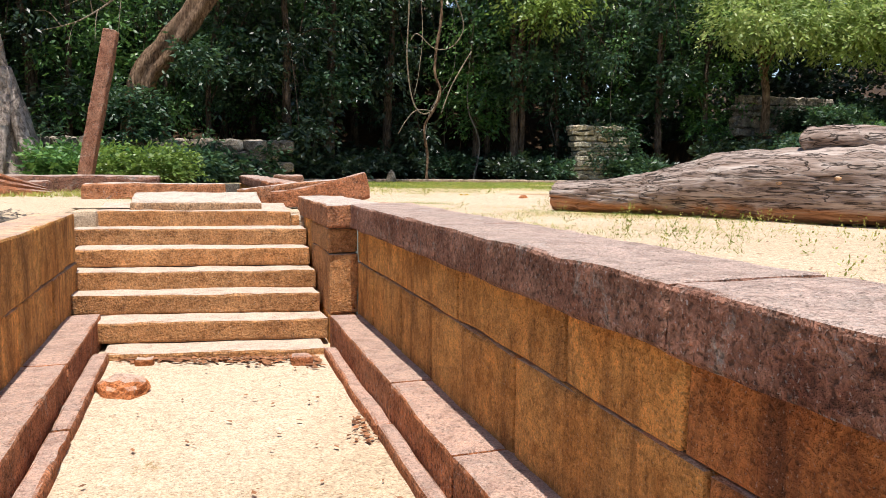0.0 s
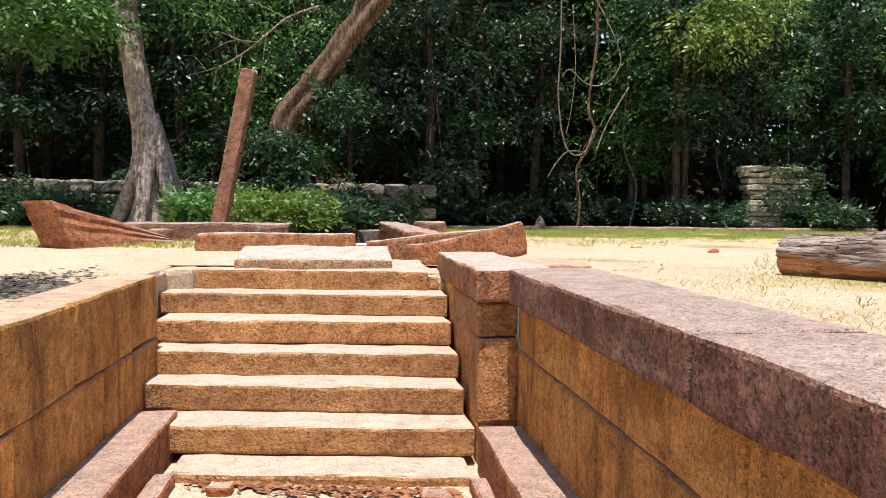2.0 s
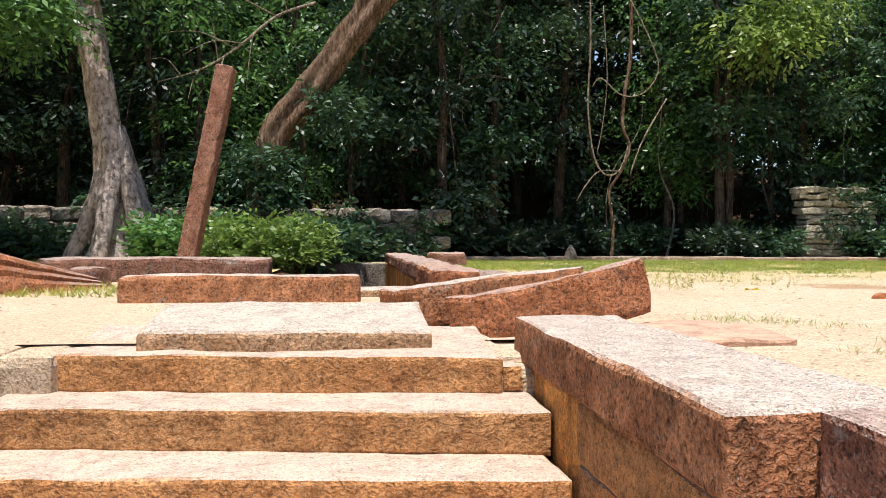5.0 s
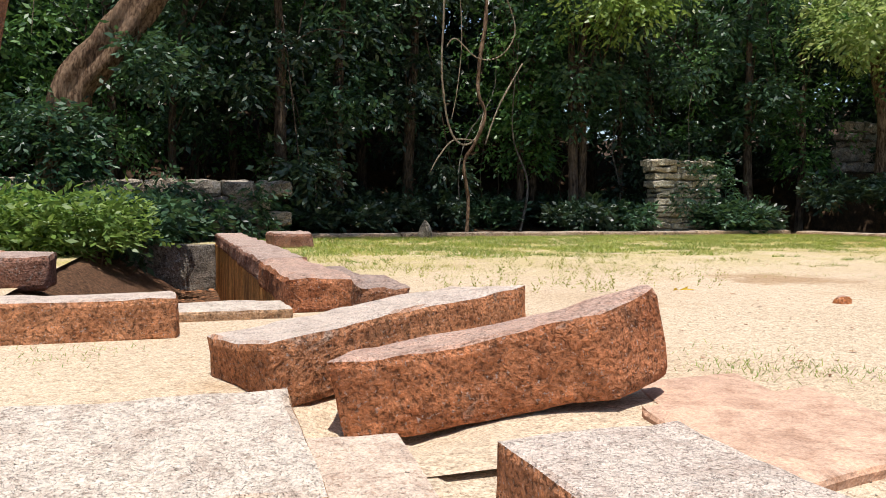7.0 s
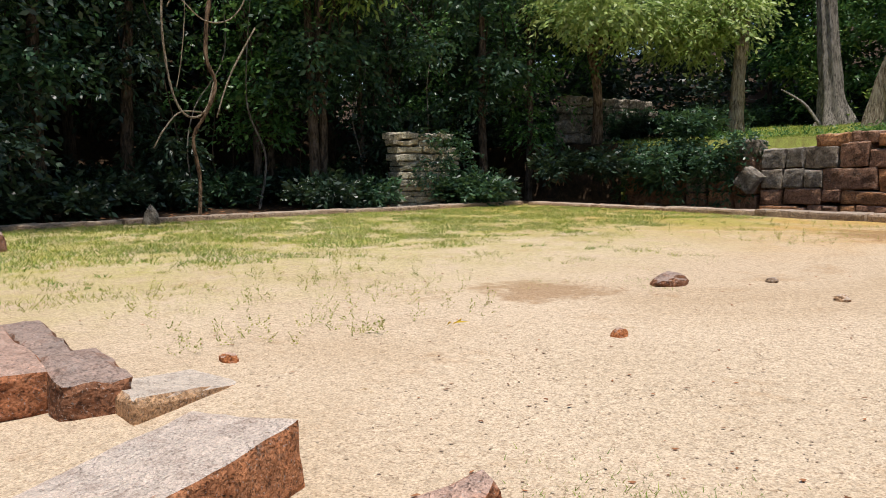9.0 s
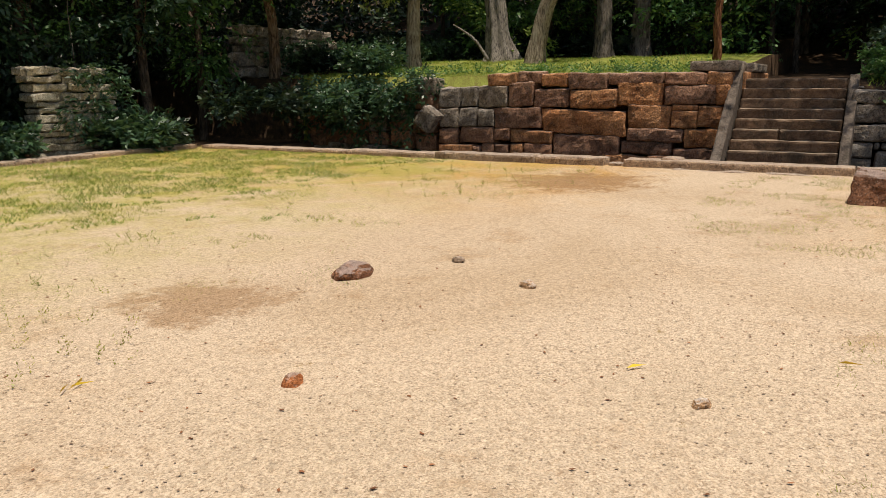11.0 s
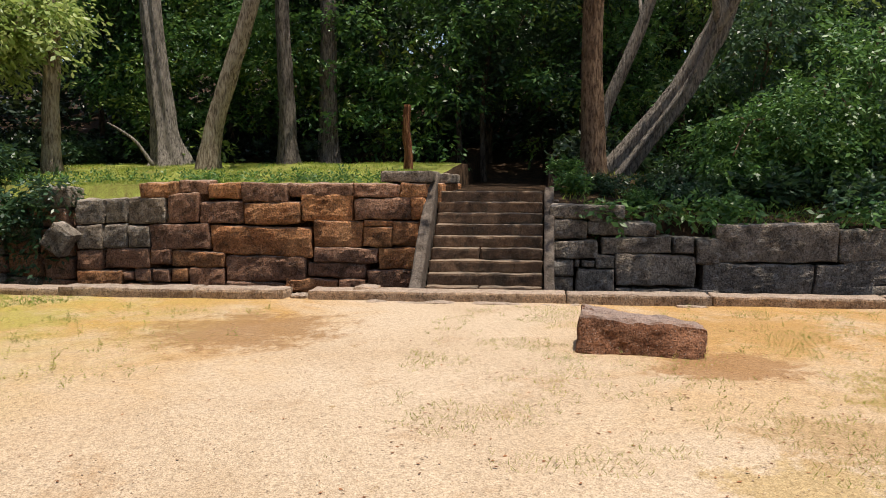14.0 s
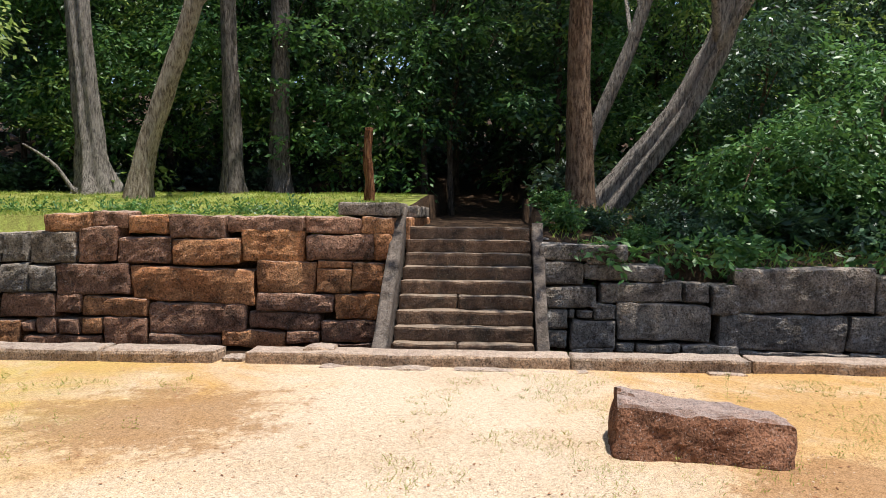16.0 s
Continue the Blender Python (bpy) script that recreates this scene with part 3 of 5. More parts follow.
for z0, z1, cuts in ((-0.36, 0.012, (6.92, 6.35, 5.5, 4.4, 3.2, 2.0, 0.8, -0.6, -2, -3.5, -5, -6.5, -8)),
                     (-0.95, -0.365, (6.92, 5.9, 4.9, 3.8, 2.6, 1.2, -0.2, -1.4, -2.8, -4.4, -6, -8))):
    for a, b in zip(cuts, cuts[1:]):
        block("ashlar_block", -1.06, -0.78 + rng.random() * 0.01, b + 0.004, a - 0.004, z0, z1, ASHLAR, wall_left, amp=0.008, target=0.16, chip=0.012)

# coping stones along the wall head
for a, b, mat in ((5.99, 3.85, GRANITE_GREY), (3.84, 1.955, GRANITE_GREY), (1.945, 0.1, GRANITE_GREY), (0.09, -2.2, GRANITE), (-2.21, -5, GRANITE), (-5.01, -8, GRANITE_GREY)):
    block("coping_stone", 1.185, 1.66, b, a, -0.058, 0.118, mat, None, "long reddish granite coping stone, pecked face, pale worn top", "coping stone",
          "coping stones of the passage wall", amp=0.008, target=0.07, most=30, chip=0.011)
block("corner_coping_stone", 1.02, 1.46, 6.0, 7.78, -0.06, 0.112, GRANITE_WORN, None, "thick granite coping block at the head of the steps", "coping stone",
      "coping stones of the passage wall", amp=0.009, target=0.07, most=24, chip=0.012)
pier = tagged(holder("stone_pier"), "ochre stone pier under the corner coping beside the steps", "pier", "", "structure")
block("pier_block", 1.035, 1.26, 6.06, 6.95, -0.245, -0.064, STEPSTONE, pier, amp=0.008, chip=0.012)
block("pier_block", 1.045, 1.26, 6.05, 6.95, -0.70, -0.25, STEPSTONE, pier, amp=0.01, chip=0.012)
block("pier_block", 1.05, 1.30, 6.955, 7.7, -0.95, -0.064, ASHLAR, pier, amp=0.008, chip=0.012)
block("pier_block", 1.05, 1.26, 6.06, 6.95, -0.95, -0.705, ASHLAR, pier, amp=0.008, chip=0.012)

# benches and low kerbs beside the walk
for x0, x1, cuts, top in ((1.035, 1.275, (5.97, 4.1, 3.08, 1.1, -1.0, -3.4, -5.6, -8), -0.70), (-0.80, -0.56, (6.45, 4.95, 3.1, 1.2, -1.2, -3.5, -6, -8), -0.70)):
    for a, b in zip(cuts, cuts[1:]):
        block("bench_stone", x0, x1, b + 0.005, a - 0.005, -0.95, top + 0.01 * rng.random(), GRANITE, None,
              "raised brown granite ledge stone along the passage wall", "ledge stone", "ledge stones of the passage", amp=0.008, target=0.1, most=20, chip=0.012)
for x0, x1, cuts in ((0.945, 1.03, (5.72, 4.0, 2.5, 0.5, -2, -5, -8)), (-0.555, -0.455, (5.9, 4.3, 2.4, 0.2, -2, -5, -8))):
    for a, b in zip(cuts, cuts[1:]):
        block("edging_stone", x0, x1, b + 0.006, a - 0.006, -0.97, -0.868 + 0.012 * rng.random(), GRANITE, None,
              "low pinkish granite edging stone beside the sand", "edging stone", "edging stones of the passage", amp=0.010, target=0.12, most=16, chip=0.016)

# the flight of seven steps
stair = tagged(holder("stone_steps"), "flight of broad ochre stone steps climbing out of the passage", "steps", "", "structure")
TREADS = ((6.04, -0.728, -0.61, 1.03), (6.33, -0.580, -0.80, 1.015), (6.62, -0.440, -0.82, 1.025), (6.91, -0.290, -0.84, 1.02),
          (7.20, -0.150, -0.88, 1.03), (7.50, -0.014, -0.73, 0.93))
block("step", -0.5, 0.98, 5.74, 6.2, -1.05, -0.882, STEPSTONE, stair, shape=skew, amp=0.008, chip=0.014, target=0.1, most=18)
for i, (y, z, x0, x1) in enumerate(TREADS):
    last = y == 7.50
    block("step", x0, x1, y, y + (0.64 if last else 0.44), z - 0.15, z, STEPSTONE, stair, shape=top_step if last else skew, amp=0.009, chip=0.012, target=0.08, most=24)
block("step", 0.935, 1.01, 7.53, 7.85, -0.15, -0.04, STEPSTONE, stair, shape=skew, amp=0.012, chip=0.02, target=0.05)
block("packing", -0.80, 1.0, 6.8, 7.5, -1.0, -0.48, STEPSTONE, stair, shape=skew, amp=0.005)
block("packing", -1.3, -0.9, 6.9, 8.2, -1.0, -0.001, GROUND, stair, amp=0.004)
block("packing", 0.86, 1.12, 7.55, 8.0, -1.0, -0.05, GROUND, stair, amp=0.01)
block("packing", 0.55, 1.4, 7.62, 8.05, -1.0, -0.02, GROUND, stair, amp=0.004)
block("packing", -0.95, 1.0, 7.8, 8.2, -1.0, -0.006, GROUND, stair, shape=skew, amp=0.004)
block("packing", -0.93, -0.70, 7.45, 8.2, -1.0, -0.012, GROUND, stair, shape=skew, amp=0.008)

# ---- loose blocks round the head of the steps ----
block("top_slab", -0.45, 0.69, 7.74, 8.27, -0.06, 0.055, PALE, None, "pale sun-bleached granite slab lying above the top step", "stone slab",
      shape=lambda p: Vector((p.x, p.y - (p.x - 0.6) * 0.04, p.z + (p.y - 7.74) * 0.15)), amp=0.010, target=0.06, most=20, chip=0.018)
block("threshold_slab", -1.13, 0.435, 9.93, 10.27, -0.03, 0.178, GRANITE_WORN, None, "long reddish granite beam lying on the sand", "stone beam",
      amp=0.014, target=0.09, most=18, chip=0.02)
m_a = pose(0.71, 8.69, -0.045, -5, -4.75, 24.1)
block("fallen_beam", 0.0, 1.17, 0.0, 0.44, 0.0, 0.22, GRANITE_WORN, None, "rough red granite beam fallen across the sand", "stone beam", "fallen beams",
      m=m_a, amp=0.014, target=0.05, most=24, chip=0.018, shape=lambda p: Vector((p.x + 0.07 * (0.15 - p.z) * max(0.0, p.x - 0.8), p.y, p.z)))
m_b = pose(0.888, 8.55, -0.125, 0, -11.5, -23.6)
block("fallen_beam", 0.0, 0.80, 0.0, 0.25, 0.0, 0.25, GRANITE, None, "rough red granite beam tilted against another fallen beam", "stone beam", "fallen beams",
      m=m_b, amp=0.018, target=0.045, most=24, chip=0.02,
      shape=lambda p: Vector((p.x + 1.9 * min(p.y, 0.18) * max(0.0, p.x - 0.3), p.y, p.z * (1.0 + 0.10 * p.x - 0.06 * math.sin(p.x * 3.9)))))
block("flat_slab", 1.50, 2.15, 7.55, 8.2, -0.06, 0.03, FLATSTONE, None, "flat pinkish slab sunk into the sand beside the coping", "stone slab", "flat slabs",
      shape=lambda p: Vector((p.x + (p.y - 7.5) * 0.2, p.y + (p.x - 1.5) * 0.12, p.z)), amp=0.012, target=0.1, chip=0.03)
block("flat_slab", 1.74, 2.16, 8.24, 8.54, -0.06, 0.012, FLATSTONE, None, "flat pinkish slab sunk level in the sand", "stone slab", "flat slabs",
      shape=lambda p: Vector((p.x + (p.y - 8.24) * 0.3, p.y, p.z)), amp=0.012, target=0.1, chip=0.03)
block("flat_slab", 0.0, 0.85, 0.0, 0.42, -0.1, 0.10, PALE, None, "pale flat slab tilted in the sand with a broken edge", "stone slab", "flat slabs",
      m=pose(1.58, 10.225, 0.0, 0, 0, 28), shape=lambda p: Vector((p.x + p.y * 0.45, p.y, p.z - max(0.0, p.x) * 0.15 - max(0.0, p.y) * 0.04)), amp=0.010, target=0.08, chip=0.02)
block("white_slab", -0.35, 1.01, 10.42, 10.84, -0.06, 0.055, PALE, None, "pale threshold slab at the mouth of the north passage", "stone slab",
      amp=0.012, target=0.09, most=16, chip=0.03)
# north passage: coping on the east side and its orange wall
block("broken_coping", 1.0, 1.38, 10.60, 12.2, -0.02, 0.20, GRANITE, None, "thick broken granite coping block, rough end", "coping stone",
      "coping stones of the north passage", amp=0.02, target=0.09, most=18, chip=0.05)
block("broken_coping", 1.36, 1.66, 10.46, 11.0, -0.03, 0.17, BOULDER, None, "dark rounded rubble block beside the coping", "stone block",
      amp=0.035, target=0.06, most=16, chip=0.12)
block("broken_coping", 1.38, 1.62, 11.05, 12.0, -0.03, 0.14, BOULDER, None, "long dark rubble block beside the coping", "stone block",
      amp=0.03, target=0.09, most=16, chip=0.09)
for a, b in ((12.3, 14.2), (14.22, 16.4), (16.42, 18.6)):
    block("north_coping", 1.0, 1.4, a, b, 0.02, 0.20, GRANITE_GREY, None, "grey-brown granite coping stone of the north passage", "coping stone",
          "coping stones of the north passage", amp=0.018, target=0.12, most=16, chip=0.03)
north_wall = tagged(holder("wall_of_north_passage"), "orange ashlar wall of the north passage", "wall", "", "structure")
for a, b in ((10.9, 12.4), (12.41, 14.0), (14.01, 15.8), (15.81, 17.4), (17.41, 19.2)):
    block("ashlar_block", 1.03, 1.4, a, b, -0.95, 0.015, ASHLAR, north_wall, amp=0.008, chip=0.012)
block("ashlar_block", -0.9, 1.03, 19.1, 19.45, -0.95, 0.0, WALLGREY, north_wall, amp=0.01, chip=0.015)
block("ashlar_block", -0.9, 1.03, 10.45, 10.83, -0.95, -0.065, ASHLAR, north_wall, amp=0.01, chip=0.015)
block("floor_of_north_passage", -0.95, 1.1, 10.7, 19.3, -1.0, -0.72, LEAFMOULD, None, "leaf-strewn floor of the north passage", "floor", "", "structure", amp=0.02, target=0.4)
block("leaf_bank", -1.1, 0.5, 10.86, 19.3, -1.0, -0.02, LEAFMOULD, None, "bank of brown leaf litter sloping into the north passage", "bank", "", "structure",
      amp=0.04, target=0.14, most=60, chip=0.01, shape=lambda p: Vector((p.x, p.y, min(p.z, -0.02 - max(0.0, p.x + 0.62) * 0.62 + 0.05 * noise.noise(p * 1.7)))))
block("loose_block", 1.76, 2.36, 17.75, 18.75, -0.02, 0.22, GRANITE_GREY, None, "grey granite block on the grass beside the north passage", "stone block",
      amp=0.02, target=0.12, chip=0.04)
block("sill_block", -2.6, -0.42, 12.5, 12.95, -0.03, 0.235, GRANITE_GREY, None, "dark lichened granite beam among the weeds", "stone beam",
      amp=0.02, target=0.12, most=16, chip=0.03)
block("loose_block", -2.02, -1.72, 11.6, 11.9, -0.02, 0.17, GRANITE_GREY, None, "small grey stone block in the yellow grass", "stone block", amp=0.015, target=0.08, chip=0.03)
block("loose_block", -4.4, -3.75, 10.2, 10.7, -0.03, 0.09, GRANITE, None, "small brown stone slab flat on the sand", "stone slab", amp=0.015, target=0.1, chip=0.03)
block("loose_block", -5.1, -4.75, 11.7, 12.0, -0.03, 0.42, GRANITE_GREY, None, "upright grey stone stub at the lawn's edge", "stone stub", amp=0.015, target=0.1, chip=0.03)
# fallen pillar stone, propped on its end
block("fallen_pillar", 0.0, 1.5, -0.05, 0.40, -0.08, 0.46, GRANITE, None, "big slanting broken pillar block with rough pinkish end", "pillar block",
      m=pose(-2.40, 10.22, 0.0, 0, 0, 60), amp=0.02, target=0.07, most=22, chip=0.02,
      shape=lambda p: Vector((p.x - max(0.0, p.z) * 0.28 * (1 - 0.4 * p.x), p.y + max(0.0, p.z) * 0.3 + 0.014 * math.sin(p.z * 45), p.z * max(0.22, 1.06 - 0.56 * p.x))))

# leaning pillar
m_p = look((-1.83, 15.5, 0.0), (-1.28, 15.43, 2.73)) @ pose(0, 0, 0, 180, 0, 0)
block("stone_pillar", -0.13, 0.13, -0.12, 0.12, -0.25, 2.80, GRANITE_GREY, None, "tall leaning reddish granite pillar standing in the courtyard", "pillar",
      m=m_p, amp=0.012, target=0.1, most=30, chip=0.02)
brick_spots = []
for x, y, s in ((-1.42, 15.2, 0.13), (-1.22, 15.25, 0.11), (-1.05, 15.1, 0.08)):
    brick_spots.append((x, y, s))
block("loose_block", 0.70, 0.84, 5.45, 5.56, -0.94, -0.86, GRANITE, None, "fist-sized brown stone among dead leaves", "stone", amp=0.02, target=0.05, chip=0.03)
block("loose_block", -0.28, -0.17, 5.72, 5.82, -0.94, -0.87, BRICKRED, None, "small red stone among dead leaves", "stone", amp=0.02, target=0.05, chip=0.03)

# ---- far kerb and east kerb ----
for a, b in zip((-9, -7, -4.6, -2.4, -0.9), (-7.02, -4.62, -2.42, -0.92, 0.6)):
    block("kerb_stone", a, b, 21.2, 21.55, -0.1, 0.10, KERBSTONE, None, "long grey granite kerb stone at the courtyard's edge", "kerb stone", "kerb stones of the courtyard",
          amp=0.015, target=0.2, chip=0.03)
kx = 2.4
while kx < 14.2:
    ln = 1.7 + 1.2 * rng.random()
    block("kerb_stone", kx, min(kx + ln, 14.5) - 0.02, 21.25 + 0.06 * rng.random(), 21.65, -0.1, 0.08 + 0.03 * rng.random(), KERBSTONE, None,
          "long grey granite kerb stone at the courtyard's edge", "kerb stone", "kerb stones of the courtyard", amp=0.015, target=0.2, chip=0.03)
    kx += ln
for a, b, z in ((19.2, 21.2, 0.08), (17.2, 19.18, 0.08), (15.1, 17.18, 0.10), (13.05, 15.08, 0.13), (11.77, 13.03, 0.135)):
    block("kerb_stone", 14.5, 14.93, a, b, -0.4, z, KERBSTONE, None, "weathered granite kerb stone before the terrace wall", "kerb stone",
          "kerb stones of the courtyard", amp=0.016, target=0.12, most=16, chip=0.03)
for a, b in ((7.97, 11.45), (6.13, 7.96), (4.0, 6.12), (1.8, 3.98), (-1.0, 1.78), (-5, -1.02)):
    block("kerb_stone", 14.56, 14.96, a, b, -0.4, 0.13, KERBSTONE, None, "pale pinkish granite kerb stone before the terrace steps", "kerb stone",
          "kerb stones of the courtyard", amp=0.014, target=0.12, most=24, chip=0.022)
for y0, y1, x0, z in ((9.3, 10.6, 14.36, 0.015), (7.8, 9.2, 14.38, 0.01), (10.5, 10.85, 14.7, 0.17), (11.5, 11.74, 14.62, 0.05), (6.2, 6.6, 14.42, 0.02)):
    block("foot_stone", x0, x0 + 0.3, y0, y1, -0.1, z, KERBSTONE, None, "broken edging stone half buried against the kerb", "stone", "foot stones",
          amp=0.03, target=0.1, most=14, chip=0.06)

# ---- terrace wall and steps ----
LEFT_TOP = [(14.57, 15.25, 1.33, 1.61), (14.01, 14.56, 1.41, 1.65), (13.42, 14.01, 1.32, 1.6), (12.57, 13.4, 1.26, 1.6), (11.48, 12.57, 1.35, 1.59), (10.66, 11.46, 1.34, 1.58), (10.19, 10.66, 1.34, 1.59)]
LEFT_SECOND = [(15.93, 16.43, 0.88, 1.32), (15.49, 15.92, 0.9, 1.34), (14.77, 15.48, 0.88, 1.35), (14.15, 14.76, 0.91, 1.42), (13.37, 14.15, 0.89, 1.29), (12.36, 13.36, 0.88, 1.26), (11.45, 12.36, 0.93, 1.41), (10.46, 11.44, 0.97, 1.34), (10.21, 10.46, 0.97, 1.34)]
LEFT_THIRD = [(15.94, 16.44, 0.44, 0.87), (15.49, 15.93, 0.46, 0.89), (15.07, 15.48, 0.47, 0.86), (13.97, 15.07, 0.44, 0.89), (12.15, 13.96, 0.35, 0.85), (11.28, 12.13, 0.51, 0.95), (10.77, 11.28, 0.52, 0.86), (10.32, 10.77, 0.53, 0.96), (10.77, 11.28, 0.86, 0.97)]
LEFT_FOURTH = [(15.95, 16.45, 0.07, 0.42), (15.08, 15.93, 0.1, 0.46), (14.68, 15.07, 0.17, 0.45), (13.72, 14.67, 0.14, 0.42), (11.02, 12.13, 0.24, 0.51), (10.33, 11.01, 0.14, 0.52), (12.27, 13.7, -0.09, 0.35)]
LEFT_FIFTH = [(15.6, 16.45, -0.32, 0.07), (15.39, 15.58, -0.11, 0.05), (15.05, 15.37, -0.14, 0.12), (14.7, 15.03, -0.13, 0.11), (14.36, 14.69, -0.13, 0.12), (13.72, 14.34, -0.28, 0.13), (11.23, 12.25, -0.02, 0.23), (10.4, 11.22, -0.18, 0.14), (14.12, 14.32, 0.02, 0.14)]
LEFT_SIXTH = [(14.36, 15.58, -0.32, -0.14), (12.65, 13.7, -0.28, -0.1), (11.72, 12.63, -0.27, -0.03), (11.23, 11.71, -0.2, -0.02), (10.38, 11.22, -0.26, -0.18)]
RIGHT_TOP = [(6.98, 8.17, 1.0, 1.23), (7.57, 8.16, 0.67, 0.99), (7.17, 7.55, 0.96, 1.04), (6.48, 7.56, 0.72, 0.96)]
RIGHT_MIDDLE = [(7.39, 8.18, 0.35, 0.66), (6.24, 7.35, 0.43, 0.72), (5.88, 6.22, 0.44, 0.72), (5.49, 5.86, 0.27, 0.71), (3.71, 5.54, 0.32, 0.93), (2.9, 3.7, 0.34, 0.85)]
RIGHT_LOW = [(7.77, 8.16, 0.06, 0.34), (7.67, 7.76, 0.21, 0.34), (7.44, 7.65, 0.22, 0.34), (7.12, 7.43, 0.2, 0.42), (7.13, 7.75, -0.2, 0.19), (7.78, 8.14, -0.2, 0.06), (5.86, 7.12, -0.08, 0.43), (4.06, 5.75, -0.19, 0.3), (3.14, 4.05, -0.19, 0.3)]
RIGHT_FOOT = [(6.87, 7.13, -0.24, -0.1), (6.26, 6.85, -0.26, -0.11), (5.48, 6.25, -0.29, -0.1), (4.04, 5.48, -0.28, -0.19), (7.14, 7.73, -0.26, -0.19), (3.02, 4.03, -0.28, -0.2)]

east_wall = tagged(holder("wall_terrace"), "dry-laid rough boulder retaining wall of the forest terrace", "wall", "", "structure")
rng = np.random.default_rng(11)


def wall_stone(y0, y1, z0, z1, mat, deep=0.0):
    proud = 0.05 * rng.random() + deep
    g = 0.007
    SEED[0] += 1
    s1, s2, s3 = (rng.random(3) - 0.5) * 0.12

    def lean(p):
        v, w = (p.y - y0) / max(0.05, y1 - y0) - 0.5, (p.z - z0) / max(0.05, z1 - z0) - 0.5
        return Vector((p.x + 0.05 * (abs(v * 2) ** 4 + abs(w * 2) ** 4) * 0.35 + s3 * v, p.y + s1 * w * (z1 - z0), p.z + s2 * v * (y1 - y0) * 0.6))
    ob = mesh_object("stone", rough_box(17.10 - proud + 0.04 * (z0 + z1) / 2, 17.62, y0 + g, y1 - g, z0 + g, z1 - g, SEED[0], 0.03, 0.08, 14, 0.022, None, None, lean), mat)
    ob.parent = east_wall


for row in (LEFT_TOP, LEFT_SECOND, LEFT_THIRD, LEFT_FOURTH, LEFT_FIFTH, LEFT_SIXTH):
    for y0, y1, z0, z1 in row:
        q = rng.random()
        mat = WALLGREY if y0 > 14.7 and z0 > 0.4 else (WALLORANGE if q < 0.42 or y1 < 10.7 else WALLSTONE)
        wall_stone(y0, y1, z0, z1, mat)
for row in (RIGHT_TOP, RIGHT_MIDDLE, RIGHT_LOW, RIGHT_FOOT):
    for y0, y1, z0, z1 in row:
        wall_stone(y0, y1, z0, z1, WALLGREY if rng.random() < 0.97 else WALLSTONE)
# the run-down ends of the wall
for y in np.arange(16.5, 20.2, 0.62):
    zz = -0.35
    top = 1.25 - (y - 16.4) * 0.16
    while zz < top:
        hh = 0.22 + 0.2 * rng.random()
        wall_stone(y + 0.1 * rng.random(), y + 0.60 + 0.05 * rng.random(), zz, zz + hh, WALLSTONE if rng.random() < 0.6 else WALLGREY)
        zz += hh
for y in np.arange(-4.0, 2.9, 0.85):
    zz = -0.35
    while zz < 0.75:
        hh = 0.3 + 0.15 * rng.random()
        wall_stone(y, y + 0.84, zz, zz + hh, WALLGREY)
        zz += hh
block("tilted_stone", 16.75, 17.1, -0.22, 0.22, 0.0, 0.5, WALLGREY, None, "grey boulder slipped askew from the terrace wall", "boulder",
      m=Matrix.Translation((0, 16.75, 0.42)) @ pose(0, 0, 0, 35, 0, 0), amp=0.03, target=0.1, chip=0.05)
block("wall_core", 17.5, 17.56, 10.3, 20.3, -0.4, 1.3, LEAFMOULD, east_wall, amp=0.01, target=0.5)
block("wall_core", 17.5, 17.56, -4, 8.1, -0.4, 0.7, LEAFMOULD, east_wall, amp=0.01, target=0.5)
# capping beside the stair head
for a in ((17.32, 18.3, 10.12, 11.02, 1.60, 1.79), (18.32, 20.4, 9.98, 10.6, 1.58, 1.76), (17.7, 20.6, 10.1, 10.5, 1.2, 1.59)):
    block("capping_stone", *a, WALLGREY, None, "flat grey capping stone beside the stair head", "coping stone", "capping stones of the terrace", amp=0.014, target=0.12, chip=0.025)
block("capping_stone", 20.3, 21.6, 7.75, 8.15, 1.3, 1.85, WALLGREY, None, "mossy grey capping stone under the bushes", "coping stone", "capping stones of the terrace",
      amp=0.03, target=0.12, chip=0.04)
block("cheek_wall", 17.6, 21.0, 10.02, 10.35, -0.4, 1.58, WALLORANGE, east_wall, amp=0.012, target=0.3)
block("cheek_wall", 17.6, 21.0, 8.0, 8.2, -0.4, 1.30, WALLGREY, east_wall, amp=0.012, target=0.3)

terrace_steps = tagged(holder("terrace_steps"), "nine worn dark stone steps between sloping side stones", "steps", "", "structure")
RISE, GO = 0.178, 0.215
for i in range(10):
    z = -0.16 + RISE * i
    x = 15.75 + GO * i
    mid = 9.15 + 0.3 * (rng.random() - 0.5)
    for a, b in ((8.28, mid - 0.004), (mid + 0.004, 10.05)) if i in (0, 1, 4) else ((8.28, 10.05),):
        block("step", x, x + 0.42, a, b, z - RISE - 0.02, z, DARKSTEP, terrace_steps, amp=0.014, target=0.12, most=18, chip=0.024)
for y0, y1, x0 in ((10.07, 10.25, 15.55), (8.1, 8.26, 15.75)):
    SEED[0] += 1

    def slope(p):
        return Vector((p.x, p.y, p.z + (p.x - x0) * 0.80 if p.z > -0.3 else p.z))
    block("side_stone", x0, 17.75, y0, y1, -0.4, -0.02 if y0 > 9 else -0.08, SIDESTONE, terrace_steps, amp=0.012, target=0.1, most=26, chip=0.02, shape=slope)

